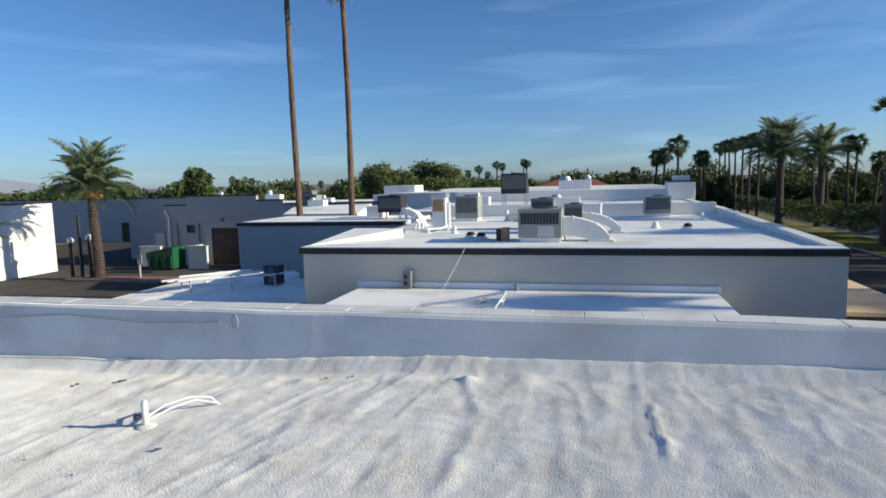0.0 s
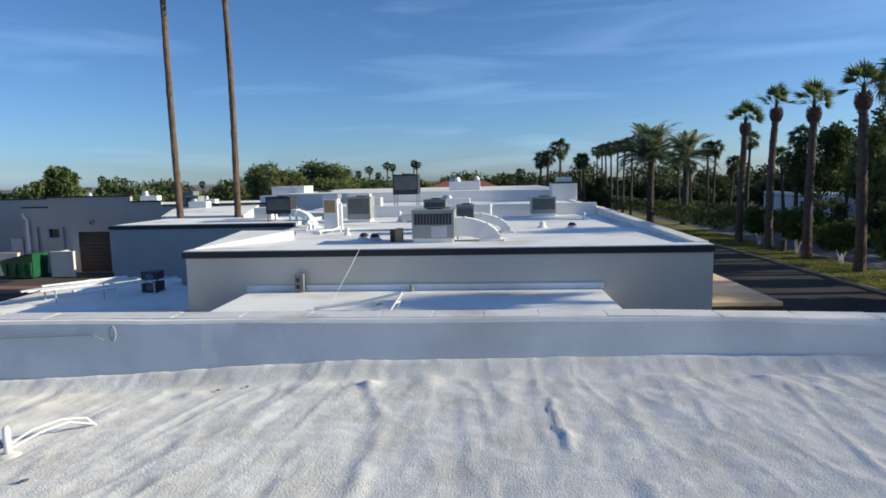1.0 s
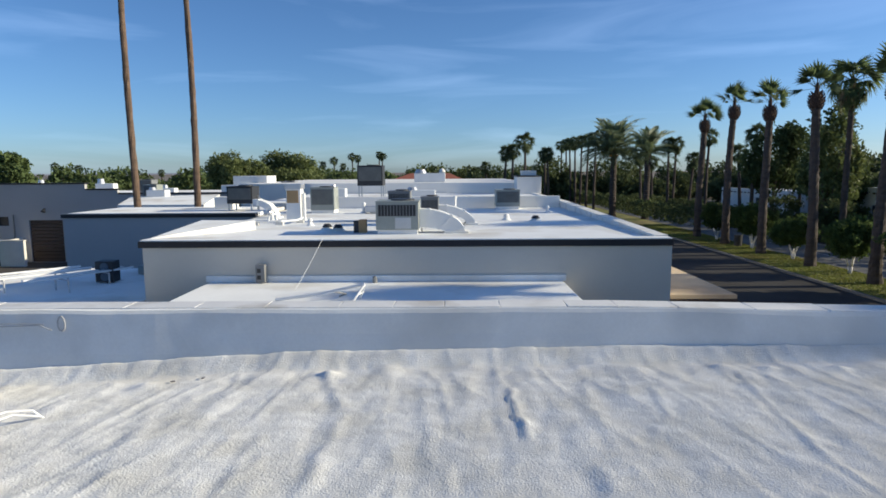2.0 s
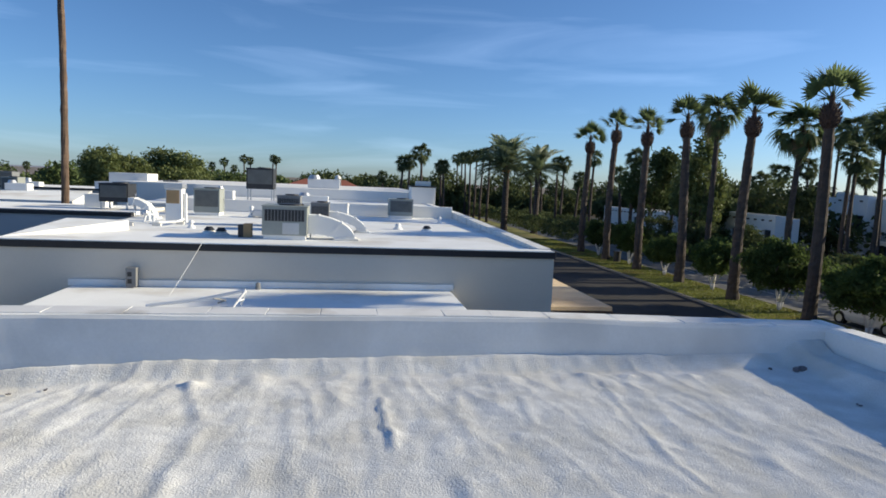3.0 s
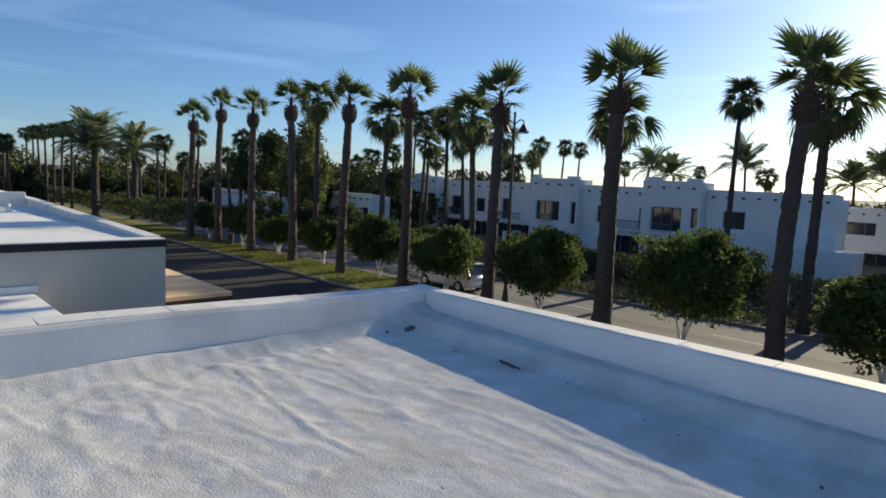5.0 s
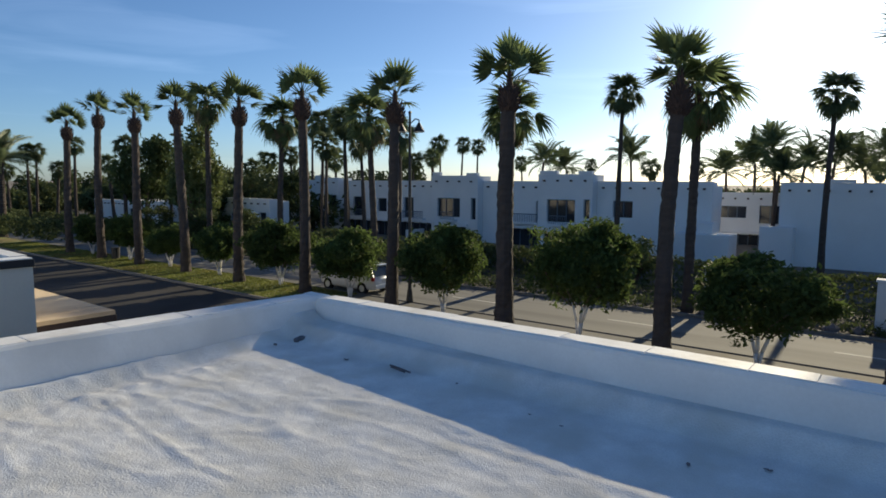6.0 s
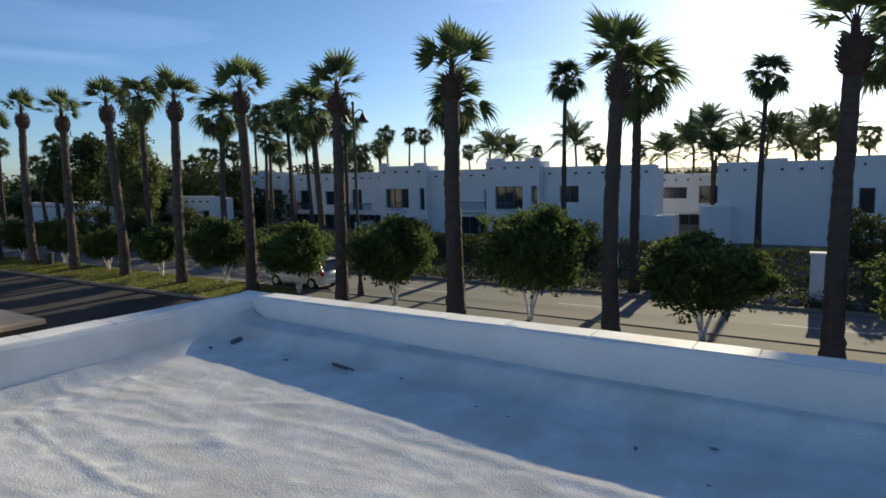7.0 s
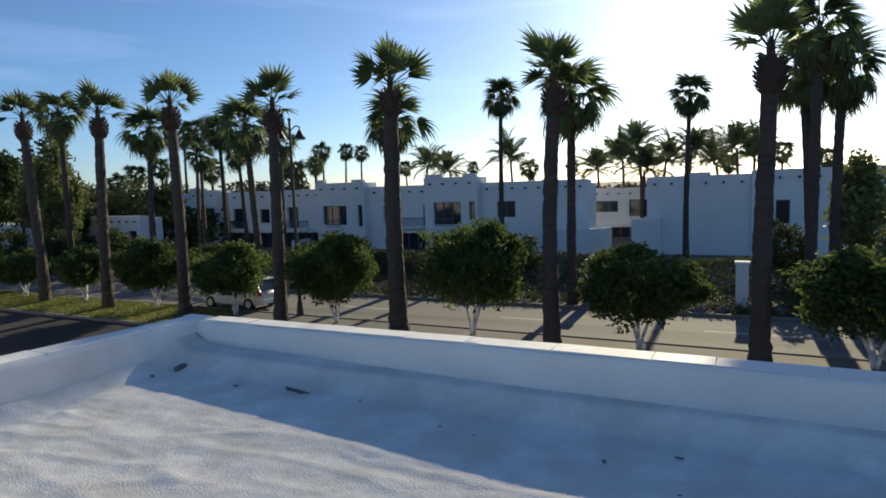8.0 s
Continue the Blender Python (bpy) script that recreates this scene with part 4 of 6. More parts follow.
leafy_tree((36.2, -4.8, G), (2.6, 2.2, 3.0), 1.2, 6000, 0.18, "grey-green loose tree before the villas", M_WILLOW, 5, group="trees across the street")
leafy_tree((-22.4, 66.0, G), (3.0, 3.0, 3.6), 1.8, 14000, 0.19, "bright-green ragged tree behind the roofs", M_WILLOW, 6, group="trees behind the roofs")
leafy_tree((-18.8, 72.2, G), (4.4, 4.0, 3.2), 2.0, 14000, 0.19, "spreading green tree behind the roofs", M_WILLOW, 7, group="trees behind the roofs")
leafy_tree((-63.5, 89.3, G), (3.4, 3.4, 3.4), 2.5, 4000, 0.4, "rounded tree on the skyline", M_TREE, 8, group="trees behind the roofs")
leafy_tree((38.0, 13.5, G), (1.4, 1.4, 1.2), 0.6, 1500, 0.14, "dark shrub before the villa wall", M_HEDGE, 9, "shrub", "shrub")
leafy_tree((38.0, -1.2, G), (1.5, 1.3, 1.5), 1.0, 1800, 0.14, "dark shrub before the villa wall", M_HEDGE, 10, "shrub", "shrub")
for i, (x, y, r, h) in enumerate(((33.2, 62.5, 2.0, 1.7), (32.5, 46.0, 1.6, 1.6), (33.5, 36.5, 1.5, 1.2), (34, 27.0, 1.6, 1.3), (32.6, 52.5, 1.8, 1.7), (35.6, 55.5, 1.6, 1.5), (35.4, 49.6, 1.2, 1.1), (36.0, 58.6, 1.7, 1.6))):
    leafy_tree((x, y, G), (r, r, h), 0.5, 2200, 0.16, "dark rounded shrub across the street", M_HEDGE, 20 + i, "shrub", "shrub", "shrubs across the street")
hedge("hedge_far_street", 31.2, 33.4, 26, 110, G, G + 2.1, 16000, 0.16, "dark loose hedge along the far side of the street", 1)
hedge("hedge_villa", 37.2, 39.0, 8.6, 26, G, G + 1.9, 6000, 0.13, "dark hedge before the villa", 2)
hedge("hedge_low", 36.4, 38.0, -14, 7.2, G, G + 1.75, 6000, 0.13, "grey-green hedge between white pillars", 3)
hedge("hedge_villa_back", 38.5, 40.5, 16, 56, G, G + 1.3, 7000, 0.15, "dark shrubbery against the villa", 4)
hedge("hedge_street_end", -8, 48, 128, 134, G, G + 3.5, 9000, 0.3, "dark hedge across the far end of the street", 5)
hedge("hedge_verge_far", 23.2, 25.4, 62, 126, G + 0.7, G + 2.5, 9000, 0.2, "dark tree crowns in the far verge", 6)
hedge("ground_cover", 31.0, 36.4, -16, 27, G + 0.05, G + 0.5, 9000, 0.11, "low dark ground cover before the hedges", 7)
bm = B()
for i in range(26):
    y = -6 + i * 0.55 + 0.2 * math.sin(i * 3)
    bmesh.ops.create_icosphere(bm, subdivisions=1, radius=0.22 + 0.1 * math.sin(i * 5.1), matrix=Matrix.Translation((31.6 + 0.5 * math.sin(i * 7), y, G + 0.1)))
tagged(part("boulders", bm, M_ROCK, None, "dark boulders in the bed before the hedge"), "", "rocks", "", "stuff")


def tree_belt(name, n, az0, az1, d0, d1, h0, h1, label, seed, size=0.45, per=1300, material=None):
    rng = np.random.default_rng(seed)
    cl = []
    for i in range(n):
        az, d = radians(az0 + (az1 - az0) * (i + rng.random()) / n), d0 + (d1 - d0) * rng.random()
        h = h0 + (h1 - h0) * rng.random() ** 1.6
        r = 2.6 + 3.2 * rng.random()
        cl.append(leaf_cloud(rng, per, (d * math.sin(az), d * math.cos(az), G + h * 0.5), (r, r, h * 0.52), size, 0.32, 0.4, 0.1, i))
    v, f = merged(*cl)
    return tagged(new(name, raw(name, v, f, material or M_TREE)), label, "trees", "", "stuff")


tree_belt("far_trees_west", 90, -62, -2, 105, 175, 4.2, 8.0, "distant belt of green trees behind the roofs", 11)
tree_belt("far_trees_north", 60, -4, 34, 120, 175, 4.5, 9.0, "distant dark trees at the end of the street", 12, material=M_HEDGE)
tree_belt("far_trees_east", 34, 30, 50, 80, 130, 4.5, 9.0, "dark trees behind the street hedges", 13, material=M_HEDGE)
tree_belt("far_trees_south", 60, 56, 112, 95, 150, 4.0, 6.6, "distant trees behind the villas", 14)
# hills on the western skyline, their haze only a blue in the material
vs, fs = [], []
for i in range(61):
    a = radians(-75 + i)
    h = 48 + 22 * noise.noise(Vector((i * 0.13, 2.0, 0))) + 10 * noise.noise(Vector((i * 0.5, 5.0, 0)))
    h *= max(0.0, 1 - max(0, i - 25) / 7)
    for z in (G - 5, max(h, -4)):
        vs.append((2400 * math.sin(a), 2400 * math.cos(a), z))
fs = [(2 * i, 2 * i + 2, 2 * i + 3, 2 * i + 1) for i in range(60)]
tagged(new("backdrop_hills", raw("backdrop_hills", vs, fs, M_MOUNT)), "hazy blue hills on the horizon", "hills", "", "structure")
# grass blades on the verge
rng = np.random.default_rng(5)
p = np.stack([20.6 + 3.8 * rng.random(26000), 24.3 + 46 * rng.random(26000), np.full(26000, G + 0.12)], 1)
v, f = cards(rng, p, 0.07, 0.0)
tagged(new("grass", raw("grass", v, f, M_BLADE)), "short patchy green and straw-coloured grass", "grass", "", "stuff")


# ---------------------------------------------------------------- roof equipment
def rooftop_unit(at, w, d, h, label, shade=None, louvres=True, stand=0.0, turn=0.0, name="rooftop_ac_unit"):
    """A packaged air conditioner: cabinet with a rolled lid, louvred coil, lower panel, kerb or stand."""
    shade = shade or M_BEIGE
    p = thing(name, at, label, "air conditioner", "air conditioners on the roofs", "", turn)
    base = stand or 0.12
    if stand:
        for sx in (-1, 1):
            for sy in (-1, 1):
                bm = B()
                box(bm, (sx * w * 0.44 - 0.03, sy * d * 0.44 - 0.03, 0), (sx * w * 0.44 + 0.03, sy * d * 0.44 + 0.03, stand))
                part("leg", bm, M_GALV, p)
    else:
        bm = B()
        box(bm, (-w * 0.47, -d * 0.47, 0), (w * 0.47, d * 0.47, base), 0.01)
        part("kerb_base", bm, M_DUCT, p)
    bm = B()
    box(bm, (-w / 2, -d / 2, base), (w / 2, d / 2, h), 0.015)
    body = part("body", bm, shade, p)
    bm = B()
    box(bm, (-w / 2 - 0.015, -d / 2 - 0.015, h), (w / 2 + 0.015, d / 2 + 0.015, h + 0.03), 0.01)
    part("lid", bm, shade, p)
    bm = B()
    rod(bm, (w * 0.1, 0, h + 0.03), (w * 0.1, 0, h + 0.07), min(w, d) * 0.3, None, 16)
    part("fan_guard", bm, M_DARK, p)
    if louvres:
        z0, z1 = base + (h - base) * 0.50, h - 0.07
        bm = B()
        box(bm, (-w * 0.44, -d / 2 - 0.006, z0), (w * 0.44, -d / 2 + 0.02, z1))
        coil = part("coil", bm, M_DARK, body, "dark coil behind louvres")
        for i in range(13):
            bm = B()
            x = -w * 0.44 + w * 0.88 * i / 12
            box(bm, (x - 0.012, -d / 2 - 0.022, z0), (x + 0.003, -d / 2 - 0.007, z1))
            part("louvre", bm, M_GREY, body)
        bm = B()
        box(bm, (-w * 0.05, -d / 2 - 0.012, base + 0.03), (w * 0.32, -d / 2 - 0.001, z0 - 0.04), 0.004)
        part("access_panel", bm, M_GALV, body)
    else:
        bm = B()
        box(bm, (-w * 0.45, -d / 2 - 0.012, base + (h - base) * 0.25), (w * 0.45, -d / 2 - 0.001, h - 0.05), 0.004)
        part("coil_guard", bm, M_COIL, body, "dusty grey coil guard")
    bm = B()
    tube(bm, [(w / 2 + 0.05, d * 0.2, 0.0), (w / 2 + 0.05, d * 0.2, h * 0.6), (w / 2 - 0.02, d * 0.2, h * 0.6)], 0.02, 6)
    part("conduit", bm, M_GALV, p)
    return p


rooftop_unit((-1.42, 16.9, 0.0), 1.15, 1.1, 0.86, "grey packaged air conditioner with louvres at the roof edge")
rooftop_unit((-1.7, 21.0, 0.0), 0.75, 0.8, 1.0, "grey air conditioner behind another unit", M_GREY)
rooftop_unit((-0.63, 19.5, 0.0), 0.55, 0.9, 0.86, "small grey louvred air conditioner", M_GREY)
rooftop_unit((-5.2, 25.6, 0.0), 0.97, 1.0, 1.02, "grey-green air conditioner on the neighbouring roof", M_BEIGE, False)
rooftop_unit((-8.62, 25.7, 0.1), 1.05, 1.0, 0.98, "dark weathered air conditioner beside a white box", M_DARK, False, 0.3)
rooftop_unit((2.55, 27.5, 0.0), 1.05, 0.9, 0.82, "pale beige air conditioner by the back parapet", M_BEIGE, False)
rooftop_unit((-3.98, 31.5, 0.25), 1.27, 1.1, 1.7, "large dark evaporative cooler raised on a stand", M_DARK, False, 0.72)
rooftop_unit((-12.0, 46.5, 0.05), 1.0, 1.0, 0.9, "grey air conditioner on a far roof", M_GREY, False)
rooftop_unit((-22.4, 46.0, 0.0), 1.0, 1.0, 1.15, "grey air conditioner behind the stepped parapet", M_GREY, False)
rooftop_unit((-19.2, 40.0, -0.1), 0.9, 0.9, 1.0, "pale air conditioner on a sunlit roof", M_BEIGE, False)


def duct_elbow(at, w, h, d, label, thick=0.42, turn=0.0):
    """A white sheet-metal duct that leaves a unit level and curves down through the roof."""
    p = thing("duct_elbow", at, label, "duct", "curved white ducts", "", turn)
    n = 14
    for nm, mt, lo, hi, y0, y1 in (("duct", M_DUCT, 0.0, 1.0, 0.0, d),):
        vs = []
        for i in range(n + 1):
            a = math.pi / 2 * i / n
            o = Vector((w * math.sin(a), 0, h * math.cos(a)))
            q = Vector(((w - thick) * math.sin(a), 0, (h - thick) * math.cos(a)))
            for c, y in ((o, y0), (o, y1), (q, y1), (q, y0)):
                vs.append((c.x, y, c.z))
        fs = [(4 * i + k, 4 * i + (k + 1) % 4, 4 * i + 4 + (k + 1) % 4, 4 * i + 4 + k) for i in range(n) for k in range(4)]
        fs += [(0, 3, 2, 1), (4 * n, 4 * n + 1, 4 * n + 2, 4 * n + 3)]
        new(nm, raw(nm, vs, fs, mt)).parent = p
    for i in (2, 7, 12):
        a = math.pi / 2 * i / n
        bm = B()
        s = Vector((math.sin(a), 0, math.cos(a)))
        box(bm, (-0.02, -0.02, -thick - 0.02), (0.02, d + 0.02, 0.02))
        bmesh.ops.rotate(bm, verts=bm.verts, matrix=Matrix.Rotation(a, 3, "Y"))
        bmesh.ops.translate(bm, verts=bm.verts, vec=(w * s.x, 0, h * s.z))
        part("seam", bm, M_DUCT, p)
    bm = B()
    box(bm, (w - thick - 0.08, -0.06, 0), (w + 0.1, d + 0.06, 0.05), 0.015)
    part("roof_collar", bm, M_ROOF, p)
    return p


duct_elbow((-0.84, 16.6, 0.0), 1.25, 0.66, 0.55, "curved white duct from the unit into the roof", 0.5)
duct_elbow((-0.36, 19.2, 0.0), 1.15, 0.62, 0.55, "curved white duct from the rear unit into the roof", 0.25)
duct_elbow((-7.2, 22.4, 0.0), 0.85, 0.7, 0.5, "arched white duct at the roof's west side", 0.22)

stack = thing("vent_stack", (-5.4, 21.4, 0.0), "tall white square vent stack with a tan panel", "vent")
bm = B()
box(bm, (-0.25, -0.25, 0), (0.25, 0.25, 1.1), 0.015)
part("shaft", bm, M_DUCT, stack)
bm = B()
box(bm, (-0.29, -0.29, 1.1), (0.29, 0.29, 1.27), 0.02)
part("hood", bm, M_GALV, stack, "grey metal hood")
bm = B()
box(bm, (-0.22, -0.262, 0.62), (0.18, -0.251, 1.05), 0.003)
part("panel", bm, M_CARD, stack, "tan panel")
bm = B()
box(bm, (0.27, -0.1, 0), (0.36, 0.05, 0.95), 0.01)
part("side_flue", bm, M_DUCT, stack)

carton = thing("electrical_box", (-2.5, 16.9, 0.0), "tan box with a dark side standing on the roof", "box")
bm = B()
box(bm, (-0.02, -0.15, 0), (0.18, 0.15, 0.36), 0.01)
part("body", bm, M_CARD, carton)
bm = B()
box(bm, (-0.16, -0.14, 0), (-0.022, 0.14, 0.33), 0.01)
part("side_panel", bm, M_DARK, carton, "dark side panel")


def vent_pipe(at, h, r, label, cap=True, material=None):
    p = thing("vent_pipe", at, label, "vent pipe", "vent pipes on the roofs")
    bm = B()
    rod(bm, (0, 0, 0), (0, 0, h), r, r, 12)
    part("pipe", bm, material or M_DUCT, p, "", True)
    bm = B()
    rod(bm, (0, 0, 0), (0, 0, 0.1), r * 2.6, r * 1.2, 12)
    part("boot", bm, M_ROOF, p)
    if cap:
        bm = B()
        rod(bm, (0, 0, h), (0, 0, h + 0.09), r * 1.7, r * 0.9, 12)
        part("cap", bm, material or M_DUCT, p)
    return p


for x, y, h, r in ((-3.5, 25.0, 0.35, 0.06), (1.93, 21.0, 0.12, 0.07), (-6.0, 20.6, 0.42, 0.06), (-5.75, 20.2, 0.25, 0.05), (-6.3, 24.5, 0.5, 0.07), (0.2, 24.6, 0.6, 0.06),
                   (3.9, 24.6, 0.2, 0.05), (-4.4, 19.2, 0.15, 0.05)):
    vent_pipe((x, y, 0.0), h, r, "short white vent pipe with a sealed boot")
for x, y in ((2.86, 20.5), (-3.55, 17.6), (-3.2, 17.4)):
    vent_pipe((x, y, 0.0), 0.1, 0.09, "squat black roof drain cap", True, M_DARK)
gas = thing("roof_piping", (-5.9, 19.4, 0.0), "tangle of white pipes with valves on blocks", "pipes")
bm = B()
tube(bm, [(-0.4, 0, 0.12), (0.5, 0.1, 0.12), (0.9, 0.5, 0.12), (0.9, 1.4, 0.14)], 0.035)
tube(bm, [(0.1, 0.05, 0.12), (0.15, 0.05, 0.34), (0.4, 0.4, 0.34)], 0.03)
part("pipe", bm, M_DUCT, gas)
for x, y in ((-0.3, 0), (0.45, 0.1), (0.9, 1.0)):
    bm = B()
    box(bm, (x - 0.12, y - 0.07, 0), (x + 0.12, y + 0.07, 0.085), 0.01)
    part("block", bm, M_BLOCK, gas)
bm = B()
ball(bm, (0.15, 0.05, 0.4), 0.09, 10)
part("regulator", bm, M_GALV, gas)
back_duct = thing("duct_run", (-0.2, 24.6, 0.0), "low galvanised duct run on the roof", "duct")
bm = B()
box(bm, (-3.2, 0, 0.05), (-2.0, 0.4, 0.3), 0.02)
part("duct", bm, M_GALV, back_duct)
bm = B()
box(bm, (-3.0, 0.1, 0), (-2.2, 0.3, 0.05))
part("sleeper", bm, M_BLOCK, back_duct)

# things on the low canopy roof
pole = thing("fallen_pole", (-3.6, 12.2, -0.95), "long white pole with a bracket lying on the low roof", "pole")
bm = B()
tube(bm, [(0, 0, 0.03), (0.95, 0, 0.15), (1.85, -0.05, 0.36)], 0.032)
part("pole", bm, M_DUCT, pole)
bm = B()
tube(bm, [(1.85, -0.05, 0.36), (1.62, -0.3, 0.02)], 0.025)
tube(bm, [(1.85, -0.05, 0.34), (1.72, 0.2, 0.02)], 0.025)
tube(bm, [(1.74, -0.18, 0.18), (1.8, 0.1, 0.16)], 0.018)
part("bracket", bm, M_DUCT, pole)
bm = B()
tube(bm, [(1.2, 0.02, 0.19), (1.42, 0.25, 0.1), (1.25, 0.4, 0.02)], 0.018)
part("clamp", bm, M_GREY, pole, "dark clamp")
ebox = thing("disconnect_box", (-4.52, 14.36, -0.95), "grey electrical disconnect box on the wall", "electrical box")
bm = B()
box(bm, (-0.11, -0.13, 0.02), (0.11, 0.06, 0.45), 0.012)
part("enclosure", bm, M_GREY, ebox)
for z in (0.1, 0.26):
    bm = B()
    box(bm, (-0.07, -0.138, z), (0.02, -0.131, z + 0.1), 0.003)
    part("breaker_cover", bm, M_DARK, ebox)
cable = thing("wall_cable", (-3.03, 14.4, -0.95), "thin white cable hanging down the wall", "cable")
bm = B()
tube(bm, [(0, 0.02, 1.07), (-0.14, -0.38, 0.7), (-0.29, -0.76, 0.34), (-0.43, -1.12, 0.02)], 0.005, 5)
part("cable", bm, M_DUCT, cable)
spout = thing("roof_scupper", (-1.8, 14.3, -0.95), "small grey pipe stub against the wall", "pipe")
bm = B()
rod(bm, (0, 0, 0), (0, 0, 0.12), 0.06, 0.05, 8)
part("stub", bm, M_GREY, spout)
part("elbow", ball(B(), (0, -0.03, 0.12), 0.055, 8), M_GREY, spout)

# things on the low west roof
rack = thing("pipe_rack", (-11.0, 16.3, -1.4), "bundle of long white pipes and boards on a low rack", "pipes")
for i, (x, y, turn, w, ln) in enumerate(((-0.55, 0.0, 37, 0.16, 2.7), (-0.30, 0.05, 36, 0.10, 2.9), (-0.12, -0.02, 38, 0.14, 2.5), (0.75, 0.1, 30, 0.12, 2.7),
                                         (0.98, -0.05, 31, 0.18, 2.6), (-0.45, 0.3, 42, 0.09, 2.2), (1.2, 0.2, 27, 0.06, 2.4))):
    bm = B()
    box(bm, (-w / 2, -ln / 2, 0), (w / 2, ln / 2, 0.045), 0.008)
    ob = part("board", bm, M_DUCT, rack)
    ob.matrix_basis = pose(x, y, 0.345 + (0.05 if i == 5 else 0.0), 0, 0, -turn)
for x, y in ((-0.9, -0.6), (0.1, 0.5), (0.8, -0.6), (1.2, 0.6)):
    bm = B()
    tube(bm, [(x - 0.3, y + 0.2, 0), (x - 0.3, y + 0.2, 0.32), (x + 0.3, y - 0.2, 0.32), (x + 0.3, y - 0.2, 0)], 0.022)
    part("stand", bm, M_GALV, rack)
cond = thing("condenser", (-9.75, 17.1, -1.4), "small dark condenser with two fans on the low roof", "condenser")
bm = B()
box(bm, (-0.25, -0.2, 0.03), (0.25, 0.2, 0.62), 0.02)
part("casing", bm, M_DARK, cond)
for z in (0.18, 0.46):
    bm = B()
    rod(bm, (0.02, -0.2, z), (0.02, -0.225, z), 0.12, None, 14)
    part("fan_grille", bm, M_BLUEDOOR, cond)
meter = thing("low_duct_box", (-9.0, 18.6, -1.4), "pale metal duct box with a dark grille", "duct box")
bm = B()
box(bm, (-0.5, -0.3, 0.02), (0.5, 0.4, 0.28), 0.015)
part("casing", bm, M_BEIGE, meter)
bm = B()
box(bm, (-0.1, -0.312, 0.05), (0.45, -0.301, 0.24))
part("grille", bm, M_DARK, meter)
dish = thing("satellite_dish", (-8.2, 19.3, -1.4), "dark satellite dish turned to the wall", "dish")
bm = B()
rod(bm, (0, 0, 0), (0, 0, 0.55), 0.025, 0.025, 8)
part("mast", bm, M_GALV, dish)
bm = B()
ball(bm, (0.03, 0, 0.72), (0.08, 0.3, 0.34), 16)
part("reflector", bm, M_BLUEDOOR, dish, "", True)
vent_pipe((-12.9, 12.6, -1.4), 0.14, 0.035, "small dark pipe stub at the roof edge", False, M_GREY)

# roofs and clutter behind
def slab(name, lo, hi, material, label, category="roof", bevel=0.02):
    return structure(name, box(B(), lo, hi, bevel), material, label, category)


bm = B()
v = [bm.verts.new(p) for p in ((-17.6, 32.5, 0.0), (-13.0, 32.5, 0.0), (-13.4, 36, 0.42), (-18.6, 36, 0.30))]
w = [bm.verts.new((q.co.x, q.co.y, -0.6)) for q in v]
bm.faces.new(v)
for i in range(4):
    bm.faces.new((v[i - 1], w[i - 1], w[i], v[i]))
structure("roof_lit_slope", bm, M_ROOF, "sunlit sloping white roof behind the palms", "roof")
slab("wall_far_white", (-16.6, 45.0, G), (-12.0, 49.0, 0.75), M_WHITE, "white stucco roof block behind", "wall")
slab("wall_far_white_high", (-15.9, 45.6, 0.75), (-13.4, 48.0, 1.4), M_WHITE, "white stucco upper block behind", "wall")
slab("wall_white_box", (-10.2, 26.6, 0.1), (-9.4, 27.4, 0.62), M_WHITE, "low white roof hatch", "roof hatch")
slab("wall_back_mid", (-12.0, 43.0, G), (-5.0, 43.4, 0.85), M_WHITE, "white back parapet of the far roof", "wall")
slab("wall_skyline_house", (-8.5, 93.0, G), (2.0, 99.0, 0.3), M_WHITE, "white house far behind", "wall")
bm = B()
v = [bm.verts.new(p) for p in ((-8.8, 92.6, 0.3), (2.3, 92.6, 0.3), (2.3, 99.4, 0.3), (-8.8, 99.4, 0.3), (-6, 96, 1.35), (0, 96, 1.35))]
for f in ((0, 1, 5, 4), (1, 2, 5), (2, 3, 4, 5), (3, 0, 4)):
    bm.faces.new([v[k] for k in f])
structure("roof_skyline_house", bm, M_TILE, "red tiled hip roof of a far house", "roof")
slab("wall_skyline_chimney", (-1.5, 90, G), (-0.6, 90.8, 1.5), M_WHITE, "white round-capped chimney tower", "chimney")
structure("trim_chimney_cap", ball(B(), (-1.05, 90.4, 1.55), (0.45, 0.45, 0.5), 12), M_WHITE, "white domed chimney cap", "chimney")
for i, (x, y, w, h, z) in enumerate(((-1.6, 34.5, 1.6, 0.55, 0.25), (-1.4, 44.5, 2.2, 0.9, 0.9), (-6.3, 35.0, 0.9, 0.7, 0.25), (-6.6, 31.0, 0.7, 0.6, 0.25),
                                     (-33.0, 46.5, 1.8, 0.9, 0.0), (-31.0, 47.5, 1.2, 1.2, 0.0), (-26.6, 48.0, 1.4, 1.25, 0.0), (-20.6, 45.5, 1.0, 0.8, 0.0), (-17.0, 36.0, 1.1, 0.55, 0.3))):
    h0 = thing("roof_hood", (x, y, z), "white painted sheet-metal vent hood on a roof", "vent", "white vent hoods")
    bm = B()
    box(bm, (-w / 2, -0.35, 0), (w / 2, 0.35, h * 0.7), 0.03)
    part("base", bm, M_DUCT, h0)
    bm = B()
    rod(bm, (-w * 0.3, 0, h * 0.7), (-w * 0.3, 0, h), w * 0.2, w * 0.14, 12)
    part("hood", bm, M_GALV, h0)

# ---------------------------------------------------------------- our roof's small things
def dz(x, y):
    return float(deck_z(x, y))


